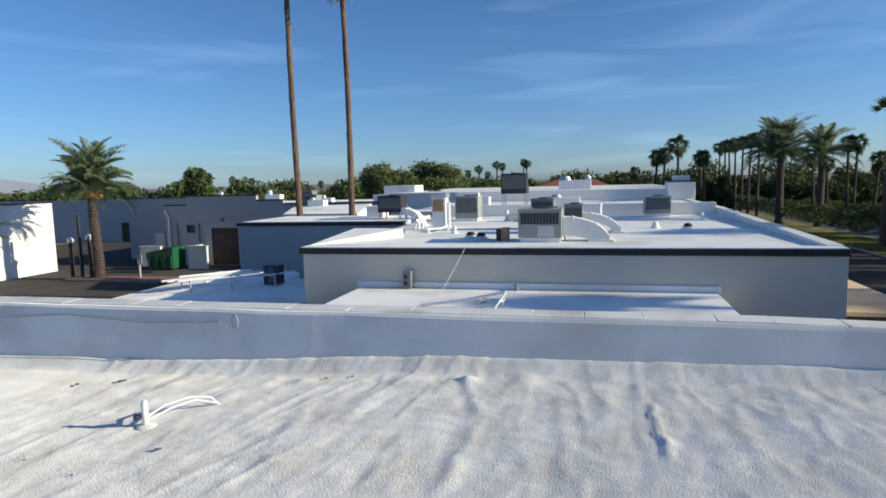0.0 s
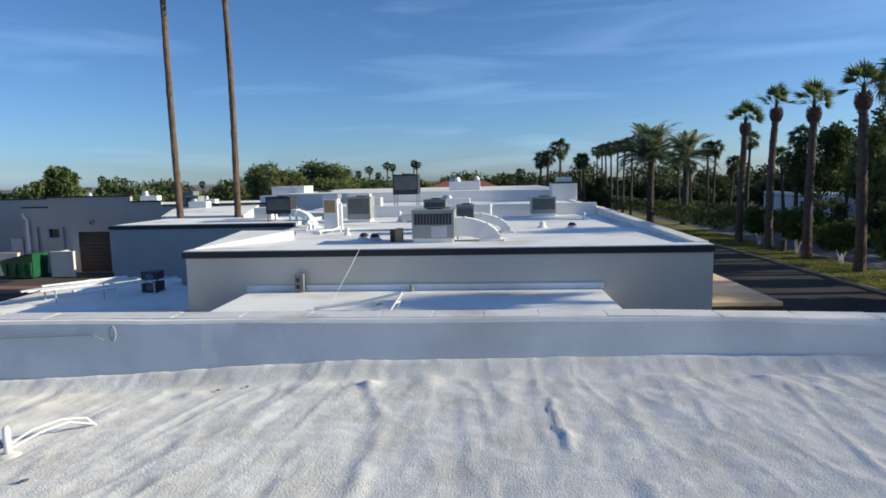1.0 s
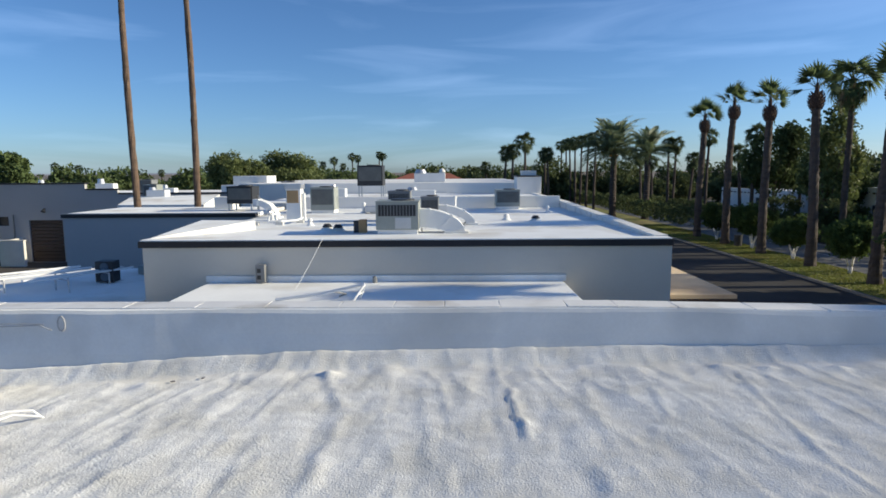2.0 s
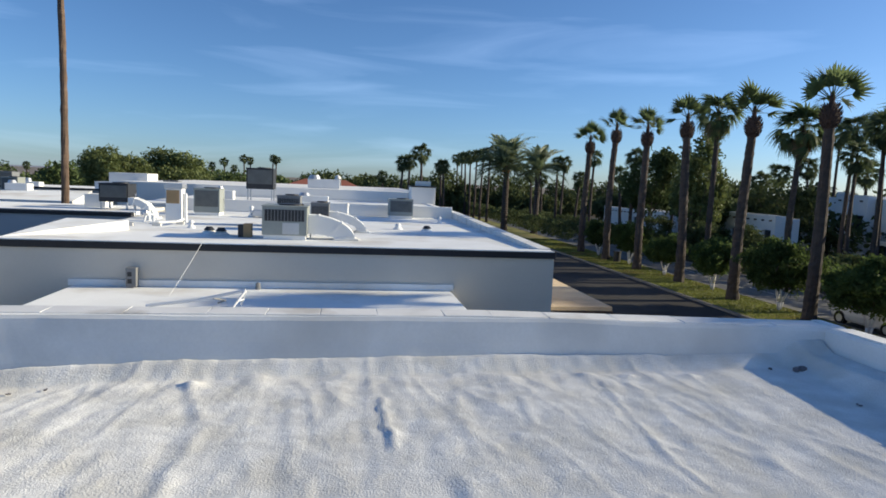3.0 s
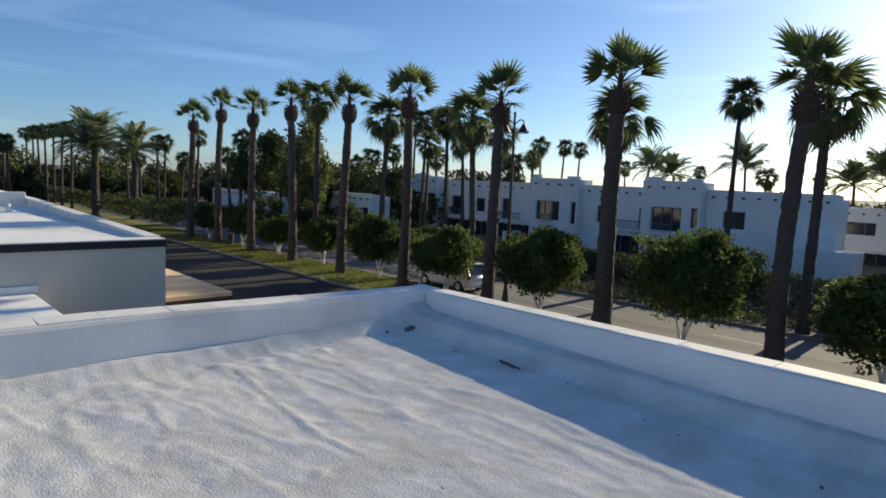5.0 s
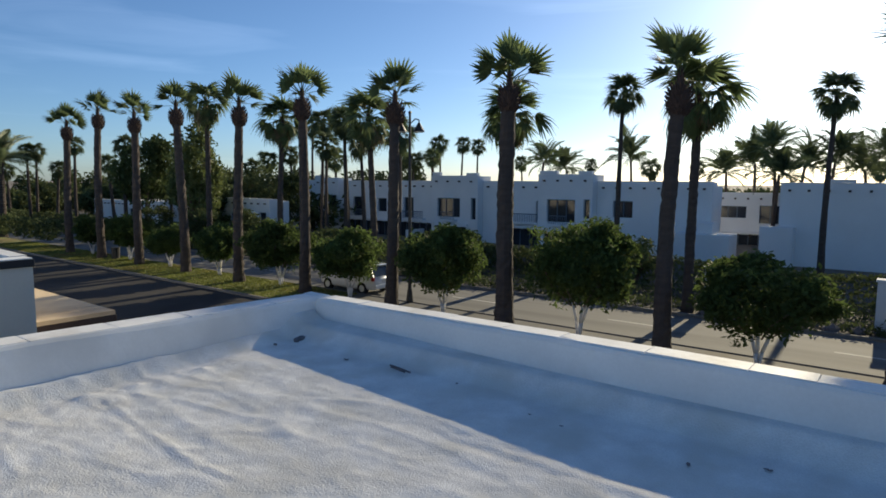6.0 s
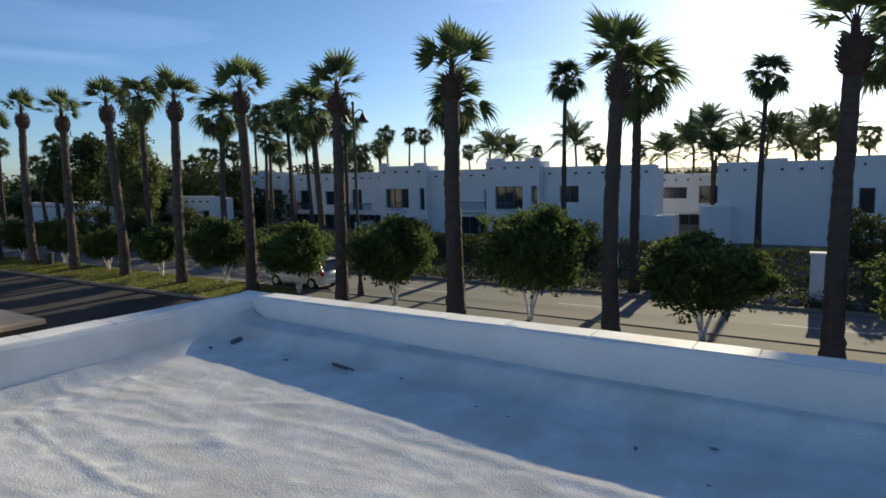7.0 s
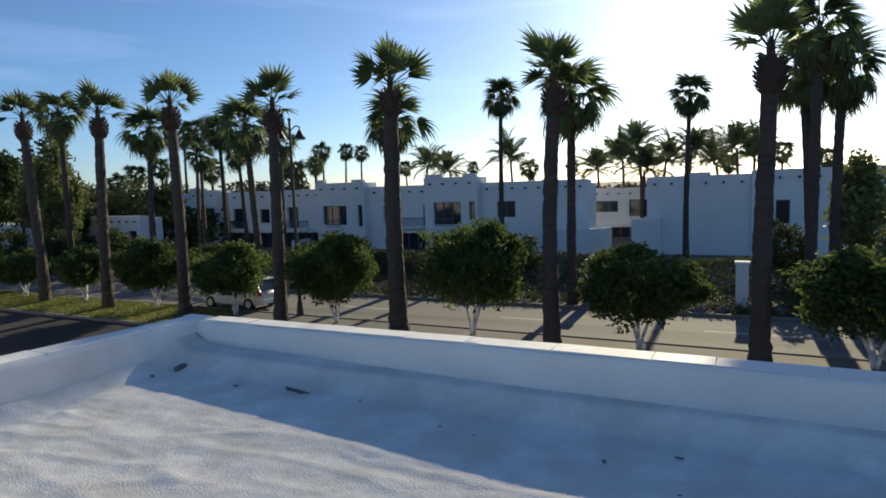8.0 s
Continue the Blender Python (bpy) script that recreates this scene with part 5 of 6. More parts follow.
stub = thing("pipe_stub", (-3.42, 3.65, dz(-3.42, 3.65) - 0.01), "white-coated capped pipe stub with a bent hose", "pipe")
bm = B()
rod(bm, (0, 0, -0.02), (0, 0, 0.2), 0.028, 0.024, 12)
ball(bm, (0, 0, 0.2), 0.026, 10)
part("riser", bm, M_DUCT, stub, "", True)
bm = B()
rod(bm, (-0.1, 0.02, 0.075), (-0.02, 0, 0.085), 0.024, 0.022, 12)
rod(bm, (-0.105, 0.02, 0.075), (-0.1, 0.02, 0.075), 0.034, 0.034, 12)
part("valve", bm, M_GREY, stub, "grey valve")
bm = B()
tube(bm, [(0, 0, 0.08), (0.06, 0.16, 0.13), (0.16, 0.34, 0.14), (0.28, 0.45, 0.11), (0.34, 0.5, 0.02)], 0.009)
tube(bm, [(0.02, 0.02, 0.06), (0.1, 0.18, 0.1), (0.2, 0.36, 0.11), (0.33, 0.48, 0.05)], 0.008)
part("hose", bm, M_DUCT, stub, "pair of white-coated hoses")
bm = B()
ball(bm, (0, 0, 0.0), (0.09, 0.08, 0.03), 16)
part("mastic", bm, M_DECK, stub, "lumpy white sealant", True)
part("hose_foot", ball(B(), (0.34, 0.5, 0.0), (0.08, 0.07, 0.025), 14), M_DECK, stub, "lumpy white sealant", True)

line = thing("parapet_cable", (-5.0, 5.22, 0.3), "thin grey cable pinned along the parapet face", "cable")
bm = B()
tube(bm, [(-4.0, 0.015, 0.0), (-2.6, 0.012, 0.01), (-1.6, 0.01, -0.005), (-0.7, 0.01, 0.035), (-0.2, 0.01, 0.015), (0.4, 0.01, 0.0), (0.9, 0.01, 0.015), (1.25, 0.01, 0.01)], 0.004, 6)
tube(bm, [(-4.0, 0.015, -0.03), (-1.6, 0.01, -0.03), (-0.7, 0.01, 0.03), (0.3, 0.01, -0.03), (1.2, 0.01, 0.0), (1.32, 0.005, -0.045)], 0.005, 6)
part("cable", bm, M_CABLE, line)
bm = B()
ring = [(1.4 + 0.035 * math.cos(a * 0.7), 0.028, 0.01 + 0.07 * math.sin(a * 0.7)) for a in range(10)]
tube(bm, ring, 0.007, 6)
part("loop", bm, M_CABLE, line, "coiled cable end")


def litter(x, y, sx, sy, sz, name, label, seed, material=None, turn=0.0):
    rng = np.random.default_rng(seed)
    ob = thing(name, (x, y, dz(x, y) + 0.012), label, "debris", "debris on the roof", "", turn)
    bm = B()
    for i in range(6):
        c = Vector((rng.normal() * sx * 0.3, rng.normal() * sy * 0.3, sz * 0.35 * rng.random()))
        bmesh.ops.create_icosphere(bm, subdivisions=1, radius=1, matrix=Matrix.Translation(c) @ Matrix.Diagonal((sx * (0.25 + 0.2 * rng.random()), sy * (0.25 + 0.2 * rng.random()), sz * 0.5, 1)))
    part("clump", bm, material or M_ROCK, ob)
    return ob


litter(4.45, 4.86, 0.11, 0.09, 0.07, "leaf_clump", "dark clump of dead leaves in the parapet corner", 1)
litter(4.16, 4.92, 0.04, 0.03, 0.02, "dead_leaf", "small dark leaf scrap on the roof", 2)
stick = thing("loose_stick", (4.28, 3.31, dz(4.28, 3.31) + 0.035), "dark weathered stick lying in the shade", "stick", "", "", 80.0)
bm = B()
tube(bm, [(-0.14, 0.0, 0.0), (0.0, 0.015, 0.012), (0.15, -0.005, 0.0)], 0.009, 7)
tube(bm, [(-0.1, 0.03, 0.0), (0.1, 0.025, 0.0)], 0.008, 6)
part("stick", bm, M_ROCK, stick)
for i, (x, y, s) in enumerate(((4.33, 2.72, 0.04), (4.1, 1.9, 0.03), (4.05, 1.62, 0.03), (4.25, 3.95, 0.05), (4.0, 0.75, 0.05), (4.2, 0.35, 0.05), (3.75, 0.3, 0.03), (3.6, 0.1, 0.03),
                               (-2.95, 3.2, 0.06), (-4.6, 4.75, 0.1), (-3.3, 2.8, 0.03), (-3.9, 3.0, 0.03), (-2.4, 4.8, 0.05), (-2.15, 4.85, 0.05), (-5.0, 4.6, 0.07), (2.3, 2.1, 0.03), (2.75, 1.6, 0.04))):
    litter(x, y, s * 0.7, s * 0.5, s * 0.16, "leaf_scrap", "small dark leaf scrap on the white roof", 10 + i, None, i * 50.0)


# ---------------------------------------------------------------- yard
planter = thing("planter_island", (-31.7, 35.9, G), "raised terracotta-paved island with a kerb in the yard", "planter")
bm = B()
box(bm, (-4.2, -0.9, -0.1), (4.2, 0.9, 0.14), 0.03)
part("kerb", bm, M_KERB, planter)
bm = B()
box(bm, (-4.05, -0.75, 0.1), (4.05, 0.75, 0.16), 0.01)
part("paving", bm, M_BRICK, planter, "red brick paving")


def globe_lamp(at, h):
    p = thing("globe_lamp", at, "dark lamp post with a white globe", "lamp", "globe lamps in the yard")
    part("post", rod(B(), (0, 0, 0), (0, 0, h), 0.16, 0.13, 12), M_BROWN, p)
    part("collar", rod(B(), (0, 0, h), (0, 0, h + 0.08), 0.15, 0.12, 12), M_DARK, p)
    part("globe", ball(B(), (0, 0, h + 0.28), 0.23, 16), M_GLOBE, p, "white glass globe", True)


globe_lamp((-36.2, 36.1, G + 0.14), 2.3)
globe_lamp((-34.5, 36.0, G + 0.14), 2.55)
part("post", rod(B(), (0, 0, 0), (0, 0, 4.4), 0.13, 0.11, 12), M_DARK, thing("dark_post", (-35.3, 36.0, G + 0.14), "tall dark metal post beside the globe lamps", "post"))
sg = thing("yard_sign", (-30.5, 36.0, G + 0.14), "small grey sign on a short post", "sign")
part("post", rod(B(), (0, 0, 0), (0, 0, 1.2), 0.06, 0.06, 8), M_GALV, sg)
part("board", box(B(), (-0.2, -0.03, 0.95), (0.2, 0.03, 1.6), 0.01), M_BEIGE, sg)

skip = thing("dumpster", (-32.2, 41.2, G), "green steel dumpster with dark lids", "dumpster")
bm = B()
v = [bm.verts.new(p) for p in ((-1.2, -0.7, 0.1), (0.9, -0.7, 0.1), (0.9, 0.7, 0.1), (-1.2, 0.7, 0.1), (-1.4, -0.8, 1.25), (1.0, -0.8, 1.75), (1.0, 0.8, 1.75), (-1.4, 0.8, 1.25))]
for f in ((3, 2, 1, 0), (0, 1, 5, 4), (1, 2, 6, 5), (2, 3, 7, 6), (3, 0, 4, 7)):
    bm.faces.new([v[k] for k in f])
part("bin", bm, M_GREEN, skip)
for s in (-1, 1):
    bm = B()
    box(bm, (-1.25, 0.02 if s > 0 else -0.82, 0), (1.2, 0.82 if s > 0 else -0.02, 0.05), 0.01)
    bmesh.ops.rotate(bm, verts=bm.verts, matrix=Matrix.Rotation(radians(-11.8), 3, "Y"))
    bmesh.ops.translate(bm, verts=bm.verts, vec=(-0.2, 0, 1.52))
    part("lid", bm, M_DARK, skip, "black lid")
for x in (-1.0, -0.35, 0.3, 0.8):
    part("rib", box(B(), (x, -0.86, 0.2), (x + 0.08, -0.76, 1.15), 0.01), M_GREEN, skip)
for x in (-1.0, 0.7):
    part("wheel", rod(B(), (x, -0.6, 0.08), (x, -0.5, 0.08), 0.08, None, 10), M_RUBBER, skip)
def enclosure(at, w, h, label):
    p = thing("block_wall", at, label, "wall", "enclosure walls in the yard")
    part("wall", box(B(), (-w / 2, -0.12, 0), (w / 2, 0.12, h), 0.02), M_BLOCK, p)
    part("return_wall", box(B(), (-w / 2, 0.122, 0), (-w / 2 + 0.2, 2.2, h), 0.02), M_BLOCK, p)
    part("cap", box(B(), (-w / 2 - 0.04, -0.16, h), (w / 2 + 0.04, 0.16, h + 0.06), 0.01), M_BLOCK, p)


enclosure((-29.7, 41.4, G), 1.7, 1.75, "white block enclosure wall beside the dumpster")
enclosure((-34.6, 42.3, G), 1.9, 1.6, "white block enclosure wall behind the dumpster")
door = thing("roller_door", (-28.65, 43.6, G), "wide dark-brown shuttered service door", "door")
for i in range(12):
    part("slat", box(B(), (-1.19, 0, i * 0.25), (1.19, 0.05, i * 0.25 + 0.235), 0.01), M_BROWN, door)
win = thing("small_window", (-31.7, 43.62, -2.0), "small dark square window in the grey wall", "window")
part("pane", box(B(), (-0.38, 0.05, 0.02), (0.38, 0.07, 0.63)), M_DARK, win)
for a, b in (((-0.4, 0, 0), (-0.35, 0.1, 0.65)), ((0.35, 0, 0), (0.4, 0.1, 0.65)), ((-0.35, 0, 0), (0.35, 0.1, 0.05)), ((-0.35, 0, 0.6), (0.35, 0.1, 0.65))):
    part("frame", box(B(), a, b), M_DARK, win)
pipe = thing("downpipe", (-33.6, 43.4, G), "white bent downpipe on the grey wall", "pipe")
part("pipe", tube(B(), [(-0.3, 0, 4.45), (-0.25, 0, 4.2), (0, 0, 3.9), (0, 0, 1.2)], 0.09), M_DUCT, pipe)
for z in (1.6, 3.2):
    part("strap", box(B(), (-0.12, -0.1, z), (0.12, 0.1, z + 0.05)), M_GALV, pipe)
for x in (-32.9, -30.9):
    part("conduit", tube(B(), [(0, 0, 1.2), (0, 0, 3.4)], 0.05), M_GREY, thing("wall_conduit", (x, 43.42, G), "grey conduit on the stucco wall", "pipe"))
wl_ = thing("wall_lamp", (-28.6, 43.4, -0.9), "small dark lamp over the service door", "lamp")
part("shade", rod(B(), (0, -0.1, 0.1), (0, -0.2, -0.1), 0.06, 0.16, 10), M_DARK, wl_)
part("arm", rod(B(), (0, 0.08, 0.12), (0, -0.1, 0.12), 0.03, 0.03, 8), M_DARK, wl_)
for x, y, w, h in ((-53.85, 62.1, 1.2, 2.25), (-45.45, 62.1, 1.0, 2.25), (-34.95, 46.93, 1.0, 2.1)):
    d = thing("service_door", (x, y, G), "dark service door in a grey wall", "door", "service doors in the yard")
    part("leaf", box(B(), (-w / 2, 0, 0.02), (w / 2, 0.06, h), 0.01), M_BROWN, d)
    part("handle", box(B(), (w * 0.35, -0.04, 1.0), (w * 0.42, -0.002, 1.1)), M_GALV, d)
brd = thing("leaning_board", (-37.2, 46.75, G), "white board leaning against the wall", "board")
part("board", box(B(), (-0.5, 0.0, 0), (0.5, 0.1, 2.3), 0.02), M_BLOCK, brd)
for i in range(6):
    x = -39 + i * 2.8
    sheet("parking_line", x, x + 0.1, 29.5, 34.0, G - 0.004, M_PAVED, "worn faded grey parking line", "line")

# ---------------------------------------------------------------- street furniture
lamp = thing("street_lamp", (24.5, 20.5, G + 0.1), "black twin-arm street lamp with bell shades", "street lamp")
part("pole", rod(B(), (0, 0, 0), (0, 0, 9.6), 0.1, 0.06, 12), M_DARK, lamp)
part("base", rod(B(), (0, 0, 0), (0, 0, 0.7), 0.2, 0.12, 12), M_DARK, lamp)
part("finial", ball(B(), (0, 0, 9.66), 0.09, 10), M_DARK, lamp)
for s in (-1, 1):
    bx, by = s * 0.26, -s * 0.38
    part("arm", tube(B(), [(0, 0, 9.1), (bx * 0.6, by * 0.6, 9.35), (bx, by, 9.3), (bx, by, 9.15)], 0.03), M_DARK, lamp)
    sh = part("shade", rod(B(), (bx, by, 8.72), (bx, by, 9.15), 0.3, 0.06, 16), M_DARK, lamp)
    part("lens", rod(B(), (bx, by, 8.68), (bx, by, 8.715), 0.24, 0.24, 14), M_GLOBE, sh, "frosted lens")
ys_ = thing("yellow_sign", (23.5, 27.4, G + 0.1), "small yellow round sign on a grey post", "sign")
part("post", rod(B(), (0, 0, 0), (0, 0, 3.0), 0.03, 0.03, 8), M_GALV, ys_)
part("disc", rod(B(), (0, -0.03, 2.9), (0.02, -0.05, 2.9), 0.25, 0.25, 18), mat("yellow_sign_paint", (0.6, 0.38, 0.03), 0.5, 0.1), ys_)
tb = thing("litter_bin", (23.3, 50.0, G + 0.1), "dark round litter bin on the grass", "bin")
part("drum", rod(B(), (0, 0, 0), (0, 0, 0.85), 0.3, 0.33, 14), M_DARK, tb)
part("rim", rod(B(), (0, 0, 0.85), (0, 0, 0.92), 0.35, 0.35, 14), M_DARK, tb)


def suv(at, turn):
    """A white parked estate car, nose towards +y: lofted body, glazed cabin, wheels with rims, lamps."""
    p = thing("parked_car", at, "white sport utility car parked at the kerb", "car", "", "", turn)
    bm = B()
    st = ((-2.28, 0.74, 0.5, 0.85), (-2.2, 0.86, 0.33, 1.02), (-1.6, 0.91, 0.28, 1.04), (0.0, 0.92, 0.26, 1.03), (1.0, 0.91, 0.27, 1.0), (1.6, 0.88, 0.3, 0.95), (2.1, 0.82, 0.36, 0.84), (2.3, 0.66, 0.48, 0.68))
    rings = []
    for y, w, z0, z1 in st:
        rings.append([bm.verts.new(q) for q in ((-w * 0.92, y, z0), (-w, y, z0 + 0.14), (-w * 0.985, y, (z0 + z1) / 2 + 0.05), (-w * 0.9, y, z1), (w * 0.9, y, z1), (w * 0.985, y, (z0 + z1) / 2 + 0.05), (w, y, z0 + 0.14), (w * 0.92, y, z0))])
    for a, b in zip(rings, rings[1:]):
        for k in range(8):
            bm.faces.new((a[k], a[(k + 1) % 8], b[(k + 1) % 8], b[k]))
    bm.faces.new(rings[0]), bm.faces.new(list(reversed(rings[-1])))
    bmesh.ops.recalc_face_normals(bm, faces=bm.faces)
    body = part("body", bm, M_CARPAINT, p, "", True)
    def loft(rows, name, material, lab=""):
        b2 = B()
        rs = [[b2.verts.new(q) for q in ((-w0, y0, z0), (-w1, y1, z1), (w1, y1, z1), (w0, y0, z0))] for (y0, w0, z0, y1, w1, z1) in rows]
        for a, b in zip(rs, rs[1:]):
            for k in range(4):
                b2.faces.new((a[k], a[(k + 1) % 4], b[(k + 1) % 4], b[k]))
        b2.faces.new(rs[0]), b2.faces.new(list(reversed(rs[-1])))
        bmesh.ops.recalc_face_normals(b2, faces=b2.faces)
        return part(name, b2, material, p, lab)
    loft(((-2.15, 0.8, 1.0, -1.75, 0.62, 1.55), (1.15, 0.82, 0.99, 0.35, 0.66, 1.55)), "glasshouse", M_GLASS, "dark tinted windows")
    part("roof_panel", box(B(), (-0.66, -1.85, 1.545), (0.66, 0.42, 1.62), 0.03), M_CARPAINT, p)
    for s in (-1, 1):
        for y0, y1, w in ((-2.16, -1.78, 0.07), (-0.9, -0.88, 0.05), (0.12, 0.16, 0.05), (1.15, 0.37, 0.05)):
            part("pillar", rod(B(), (s * 0.815, y0, 1.0), (s * 0.655, y1, 1.56), w, w * 0.8, 6), M_CARPAINT, p)
        part("roof_rail", rod(B(), (s * 0.6, -1.6, 1.65), (s * 0.6, 0.2, 1.65), 0.02, 0.02, 6), M_GALV, p)
        part("tail_lamp", box(B(), (s * 0.84 - 0.08, -2.27, 0.82), (s * 0.84 + 0.05, -2.1, 1.02), 0.02), M_RED, p, "red tail lamp")
        part("headlamp", box(B(), (s * 0.66 - 0.14, 2.1, 0.68), (s * 0.66 + 0.1, 2.22, 0.8), 0.02), M_GLOBE, p, "clear headlamp")
        part("mirror", box(B(), (s * 0.93 - 0.08, 0.72, 1.0), (s * 0.93 + 0.08, 0.86, 1.13), 0.02), M_CARPAINT, p)
        for y in (-1.38, 1.42):
            wh = part("wheel", rod(B(), (s * 0.7, y, 0.34), (s * 0.93, y, 0.34), 0.34, None, 20), M_RUBBER, p)
            part("rim", rod(B(), (s * 0.9, y, 0.34), (s * 0.94, y, 0.34), 0.21, 0.19, 14), M_GALV, wh)
    part("rear_bumper", box(B(), (-0.78, -2.36, 0.36), (0.78, -2.2, 0.6), 0.04), M_CARPAINT, p)
    part("plate", box(B(), (-0.2, -2.3, 0.72), (0.2, -2.262, 0.84)), M_BLOCK, p)
    return p


suv((25.75, 25.7, G), 0)

# ---------------------------------------------------------------- villas
def villa_wall(parent, x, y0, y1, top, holes=(), depth=1.2):
    part("wall", wall_cells(B(), x, "y", y0, y1, G - 0.1, top, 0.35, holes), M_VILLA, parent)
    for yy in (y0, y1 - 0.3):
        part("side_wall", box(B(), (x + 0.352, yy, G - 0.1), (x + depth, yy + 0.3, top)), M_VILLA, parent)
    part("parapet_cap", box(B(), (x - 0.02, y0 - 0.02, top), (x + 0.4, y1 + 0.02, top + 0.06), 0.02), M_VILLA, parent)
    n_beams = max(3, int((y1 - y0) / 1.0))
    for i in range(n_beams):
        yy = y0 + (y1 - y0) * (i + 0.5) / n_beams
        part("beam_end", box(B(), (x - 0.22, yy - 0.07, top - 0.52), (x - 0.002, yy + 0.07, top - 0.38), 0.01), M_BROWN, parent)
    for y_0, y_1, z0, z1 in holes:
        if z0 < -4.0 and y_1 - y_0 > 2.0:
            part("ledge", box(B(), (x - 0.4, y_0 - 0.3, z1 + 0.06), (x - 0.002, y_1 + 0.3, z1 + 0.26), 0.02), M_VILLA, parent)
            for i in range(int(y_1 - y_0) + 1):
                part("ledge_beam", box(B(), (x - 0.3, y_0 + 0.2 + i * 0.95, z1 - 0.07), (x - 0.002, y_0 + 0.34 + i * 0.95, z1 + 0.058), 0.01), M_BROWN, parent)
        wn_ = part("window", box(B(), (x + 0.24, y_0, z0), (x + 0.27, y_1, z1)), M_GLASS, parent, "dark glazed opening")
        n = max(2, int((y_1 - y_0) / 0.75) + 1)
        for i in range(n):
            yy = y_0 + (y_1 - y_0 - 0.07) * i / (n - 1)
            part("frame", box(B(), (x + 0.19, yy, z0), (x + 0.238, yy + 0.07, z1)), M_BLUEDOOR, wn_)
        part("lintel", box(B(), (x + 0.19, y_0 + 0.07, z1 - 0.07), (x + 0.238, y_1 - 0.07, z1)), M_BLUEDOOR, wn_)


def balcony(parent, x, y0, y1, z):
    bal = part("balcony", box(B(), (x - 0.55, y0, z - 0.18), (x - 0.002, y1, z), 0.02), M_VILLA, parent)
    part("rail", box(B(), (x - 0.54, y0, z + 0.62), (x - 0.48, y1, z + 0.68)), M_BLUEDOOR, bal)
    n = int((y1 - y0) / 0.16)
    for i in range(n + 1):
        yy = y0 + 0.02 + (y1 - y0 - 0.06) * i / n
        part("baluster", box(B(), (x - 0.525, yy, z), (x - 0.495, yy + 0.03, z + 0.62)), M_BLUEDOOR, bal)


FAR = Matrix.Translation((0.35, -0.15, 1.69)) @ Matrix.Diagonal((BACK, BACK, BACK, 1)) @ Matrix.Translation((-0.35, 0.15, -1.69))
villa = thing("villa", (0, 0, 0), "two-storey white pueblo-style villa with balconies and stepped parapets", "house")
part("core", box(B(), (46.25, 11.2, G - 0.1), (48.0, 55.5, 1.5)), M_VILLA, villa)
villa_wall(villa, 45.0, 50.6, 55.5, 1.75, [(52.0, 53.2, -1.3, -0.1), (51.4, 53.6, -4.4, -2.4)])
villa_wall(villa, 44.3, 47.0, 50.58, 2.0, [(49.6, 50.1, -1.5, 0.3), (47.4, 48.6, -1.0, 0.3), (49.6, 50.1, -3.0, -2.4)], 1.9)
villa_wall(villa, 45.0, 40.0, 46.98, 1.72, [(44.2, 45.6, -1.7, 0.2), (41.0, 42.2, -1.2, 0.1), (40.6, 46.4, -4.3, -2.15)])
villa_wall(villa, 45.0, 34.82, 39.98, 1.74, [(37.6, 38.8, -1.65, 0.25), (35.4, 39.4, -4.3, -2.1)])
villa_wall(villa, 44.2, 29.8, 34.8, 2.2, [(31.65, 34.15, -1.35, 0.3), (30.0, 30.5, -1.5, 0.35), (31.0, 34.2, -4.3, -2.2)], 2.0)
villa_wall(villa, 45.0, 24.02, 29.78, 1.76, [(24.1, 24.6, -1.45, 0.2), (27.6, 28.4, -1.2, 0.2), (24.3, 27.1, -4.3, -2.1)])
villa_wall(villa, 44.2, 19.4, 24.0, 2.3, [(20.8, 23.2, -1.35, 0.4), (19.6, 20.1, -1.0, 0.45), (20.6, 23.4, -4.3, -2.2)], 2.0)
villa_wall(villa, 45.0, 11.1, 19.38, 1.78, [(16.6, 18.1, -0.85, 0.38)])
balcony(villa, 45.0, 43.6, 46.4, -1.7)
balcony(villa, 45.0, 36.1, 39.7, -1.68)
balcony(villa, 45.0, 24.2, 27.0, -1.5)
balcony(villa, 44.2, 31.9, 33.4, -1.55)
balcony(villa, 44.2, 21.2, 22.8, -1.5)
for y0, y1, z0, z1 in ((29.9, 31.0, 2.262, 2.48), (33.9, 34.7, 2.262, 2.55), (22.4, 23.9, 2.362, 2.62), (19.5, 20.6, 2.362, 2.58), (49.2, 50.5, 2.062, 2.3)):
    part("parapet_step", box(B(), (44.2 if y1 < 40 else 44.3, y0, z0), (44.62, y1, z1), 0.03), M_VILLA, villa)
part("stair_wall", box(B(), (42.6, 36.2, G), (44.9, 36.5, -2.6), 0.02), M_VILLA, villa)
part("low_wing", box(B(), (42.8, 9.4, G - 0.1), (45.0, 12.9, -1.6), 0.04), M_VILLA, villa)
part("low_wing_step", box(B(), (43.4, 10.6, -1.6), (45.0, 11.6, -0.9), 0.04), M_VILLA, villa)

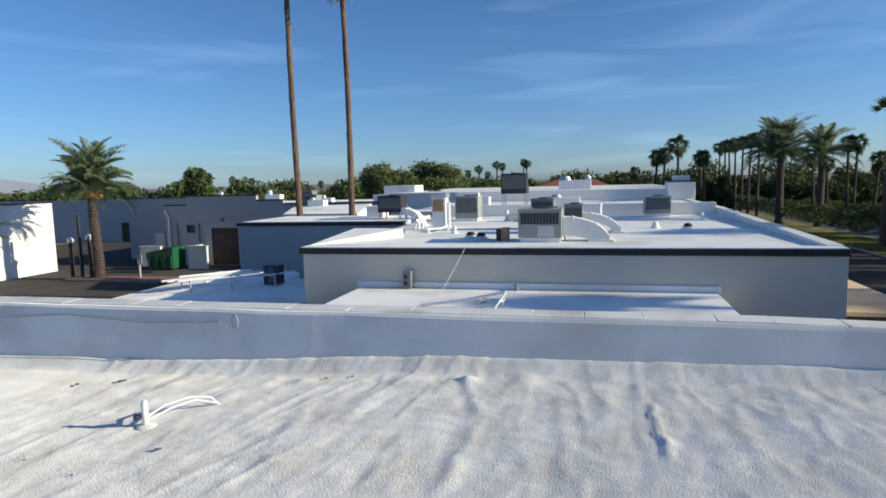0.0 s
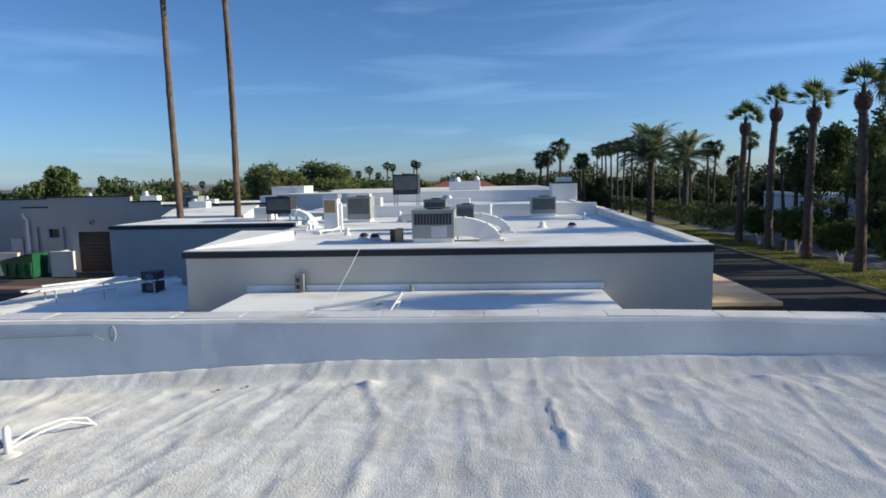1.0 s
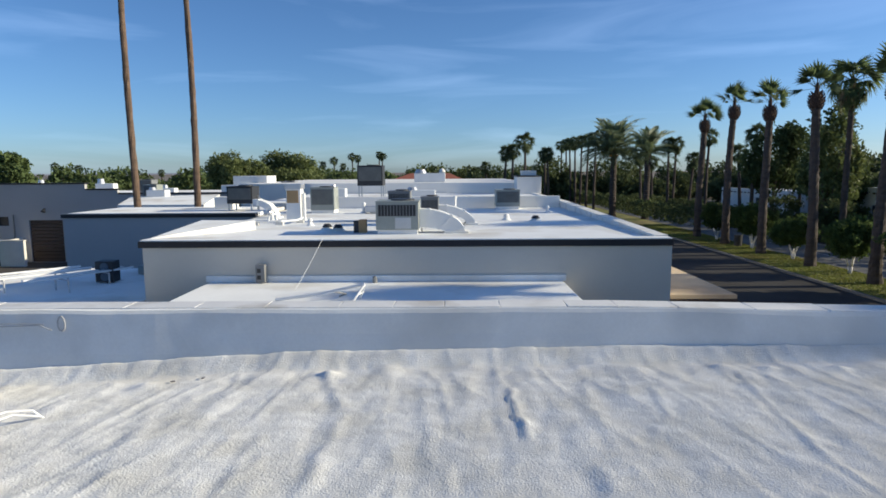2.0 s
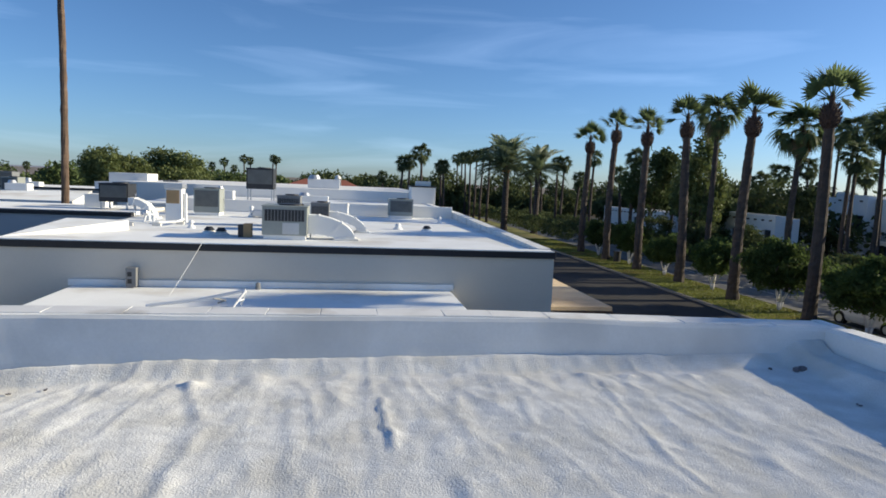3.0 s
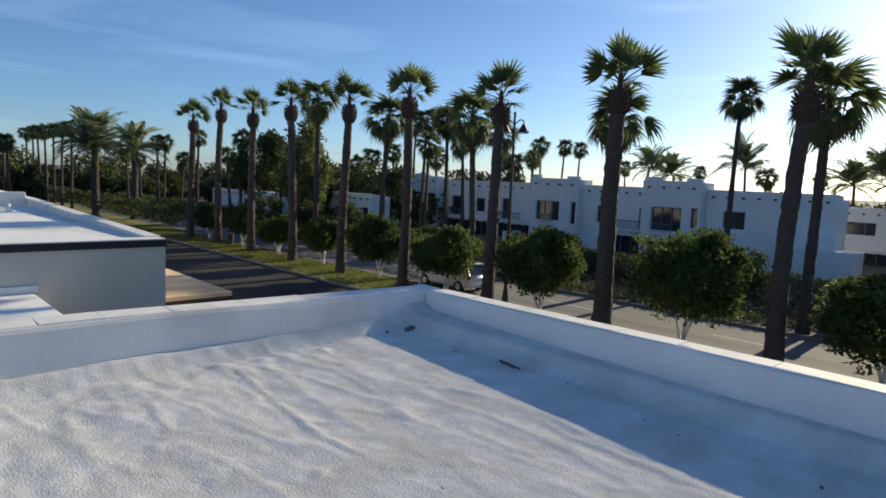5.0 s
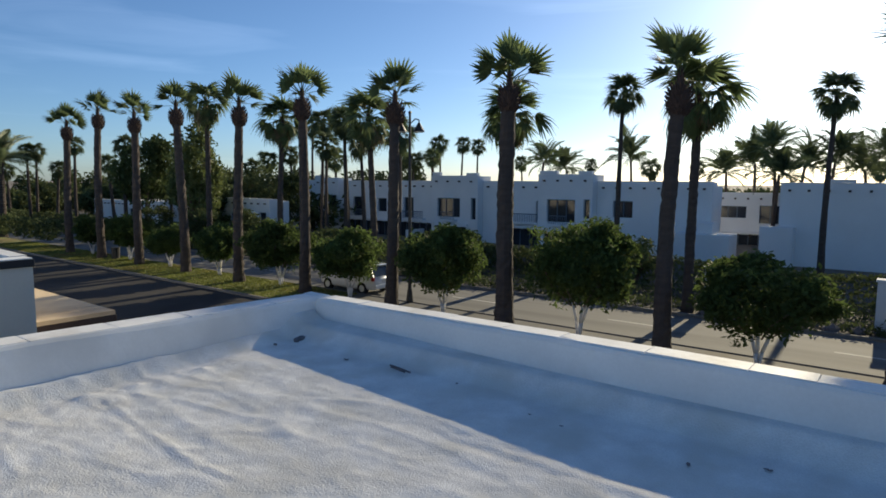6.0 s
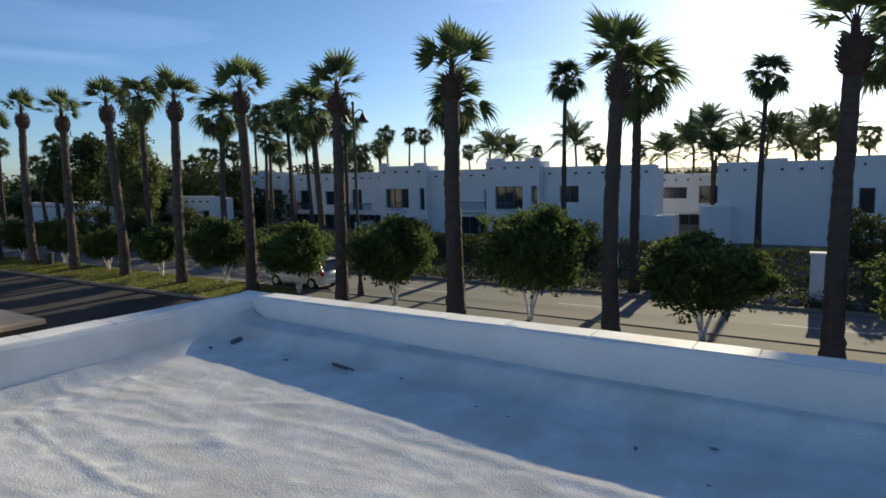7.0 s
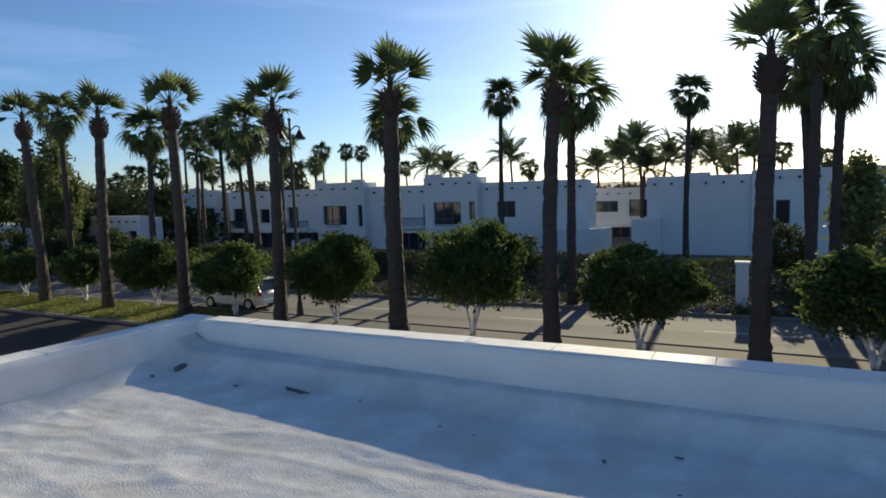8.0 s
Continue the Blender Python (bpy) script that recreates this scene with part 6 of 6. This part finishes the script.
villa2 = thing("villa", (0, 0, 0), "two-storey white villa with a plain wall turned to the street", "house")
villa_wall(villa2, 45.0, 0.6, 7.0, 1.75, [], 1.2)
villa_wall(villa2, 44.8, -9.0, 0.58, 1.95, [(-1.6, -0.8, -1.4, 0.1), (-6.6, -5.6, -1.5, 0.2)], 1.4)
part("core", box(B(), (46.25, -9, G - 0.1), (56, 7.0, 1.3)), M_VILLA, villa2)
part("low_wall", box(B(), (44.0, 6.0, G), (44.98, 7.9, -1.0), 0.03), M_VILLA, villa2)
part("parapet_step", box(B(), (45.0, 3.0, 1.812), (45.4, 4.6, 2.0), 0.03), M_VILLA, villa2)
villa3 = thing("villa", (0, 0, 0), "shaded white villa wing between two others with dark openings", "house")
villa_wall(villa3, 58.0, 6.0, 16.0, 0.9, [(11.6, 14.6, -1.2, -0.2), (9.0, 10.6, -1.6, -0.1), (9.0, 13.0, -4.2, -2.6)])
part("core", box(B(), (59.25, 6, G - 0.1), (66, 16, 0.7)), M_VILLA, villa3)
for ob in (villa, villa2, villa3):
    ob.matrix_basis = FAR
cottage = thing("cottage", (0, 0, 0), "single-storey white house with a dark arched doorway", "house")
villa_wall(cottage, 38.0, 50.0, 58.5, -0.1, [(50.5, 51.6, -2.6, -1.4), (52.6, 53.7, -4.4, -1.5), (55.0, 56.4, -3.0, -1.6)])
part("core", box(B(), (39.25, 50.0, G - 0.1), (40.4, 58.5, -0.3)), M_VILLA, cottage)
part("porch_wall", box(B(), (36.2, 50.0, G), (36.5, 53.0, -2.4), 0.03), M_WHITE, cottage)
cott2 = thing("cottage", (0, 0, 0), "low white house down the street behind hedges", "house")
villa_wall(cott2, 40.0, 74.0, 92.0, -1.0, [(80, 82, -3.2, -2.0)])
part("core", box(B(), (41.25, 74, G - 0.1), (50, 92, -1.2)), M_WHITE, cott2)


def gate_pillar(at, h):
    p = thing("gate_pillar", at, "white stucco pillar in the hedge", "pillar", "white pillars along the street")
    part("shaft", box(B(), (-0.28, -0.28, 0), (0.28, 0.28, h), 0.03), M_VILLA, p)
    part("cap", box(B(), (-0.34, -0.34, h), (0.34, 0.34, h + 0.1), 0.02), M_VILLA, p)


gate_pillar((32.9, 0.75, G), 2.15)
gate_pillar((32.9, 7.85, G), 2.1)
gate_pillar((32.9, -7.0, G), 2.1)
for i in range(10):
    y = -10 + i * 9.0
    sheet("lane_line", 27.5, 27.62, y, y + 3.0, G - 0.003, M_LINE, "worn white lane dash", "line")
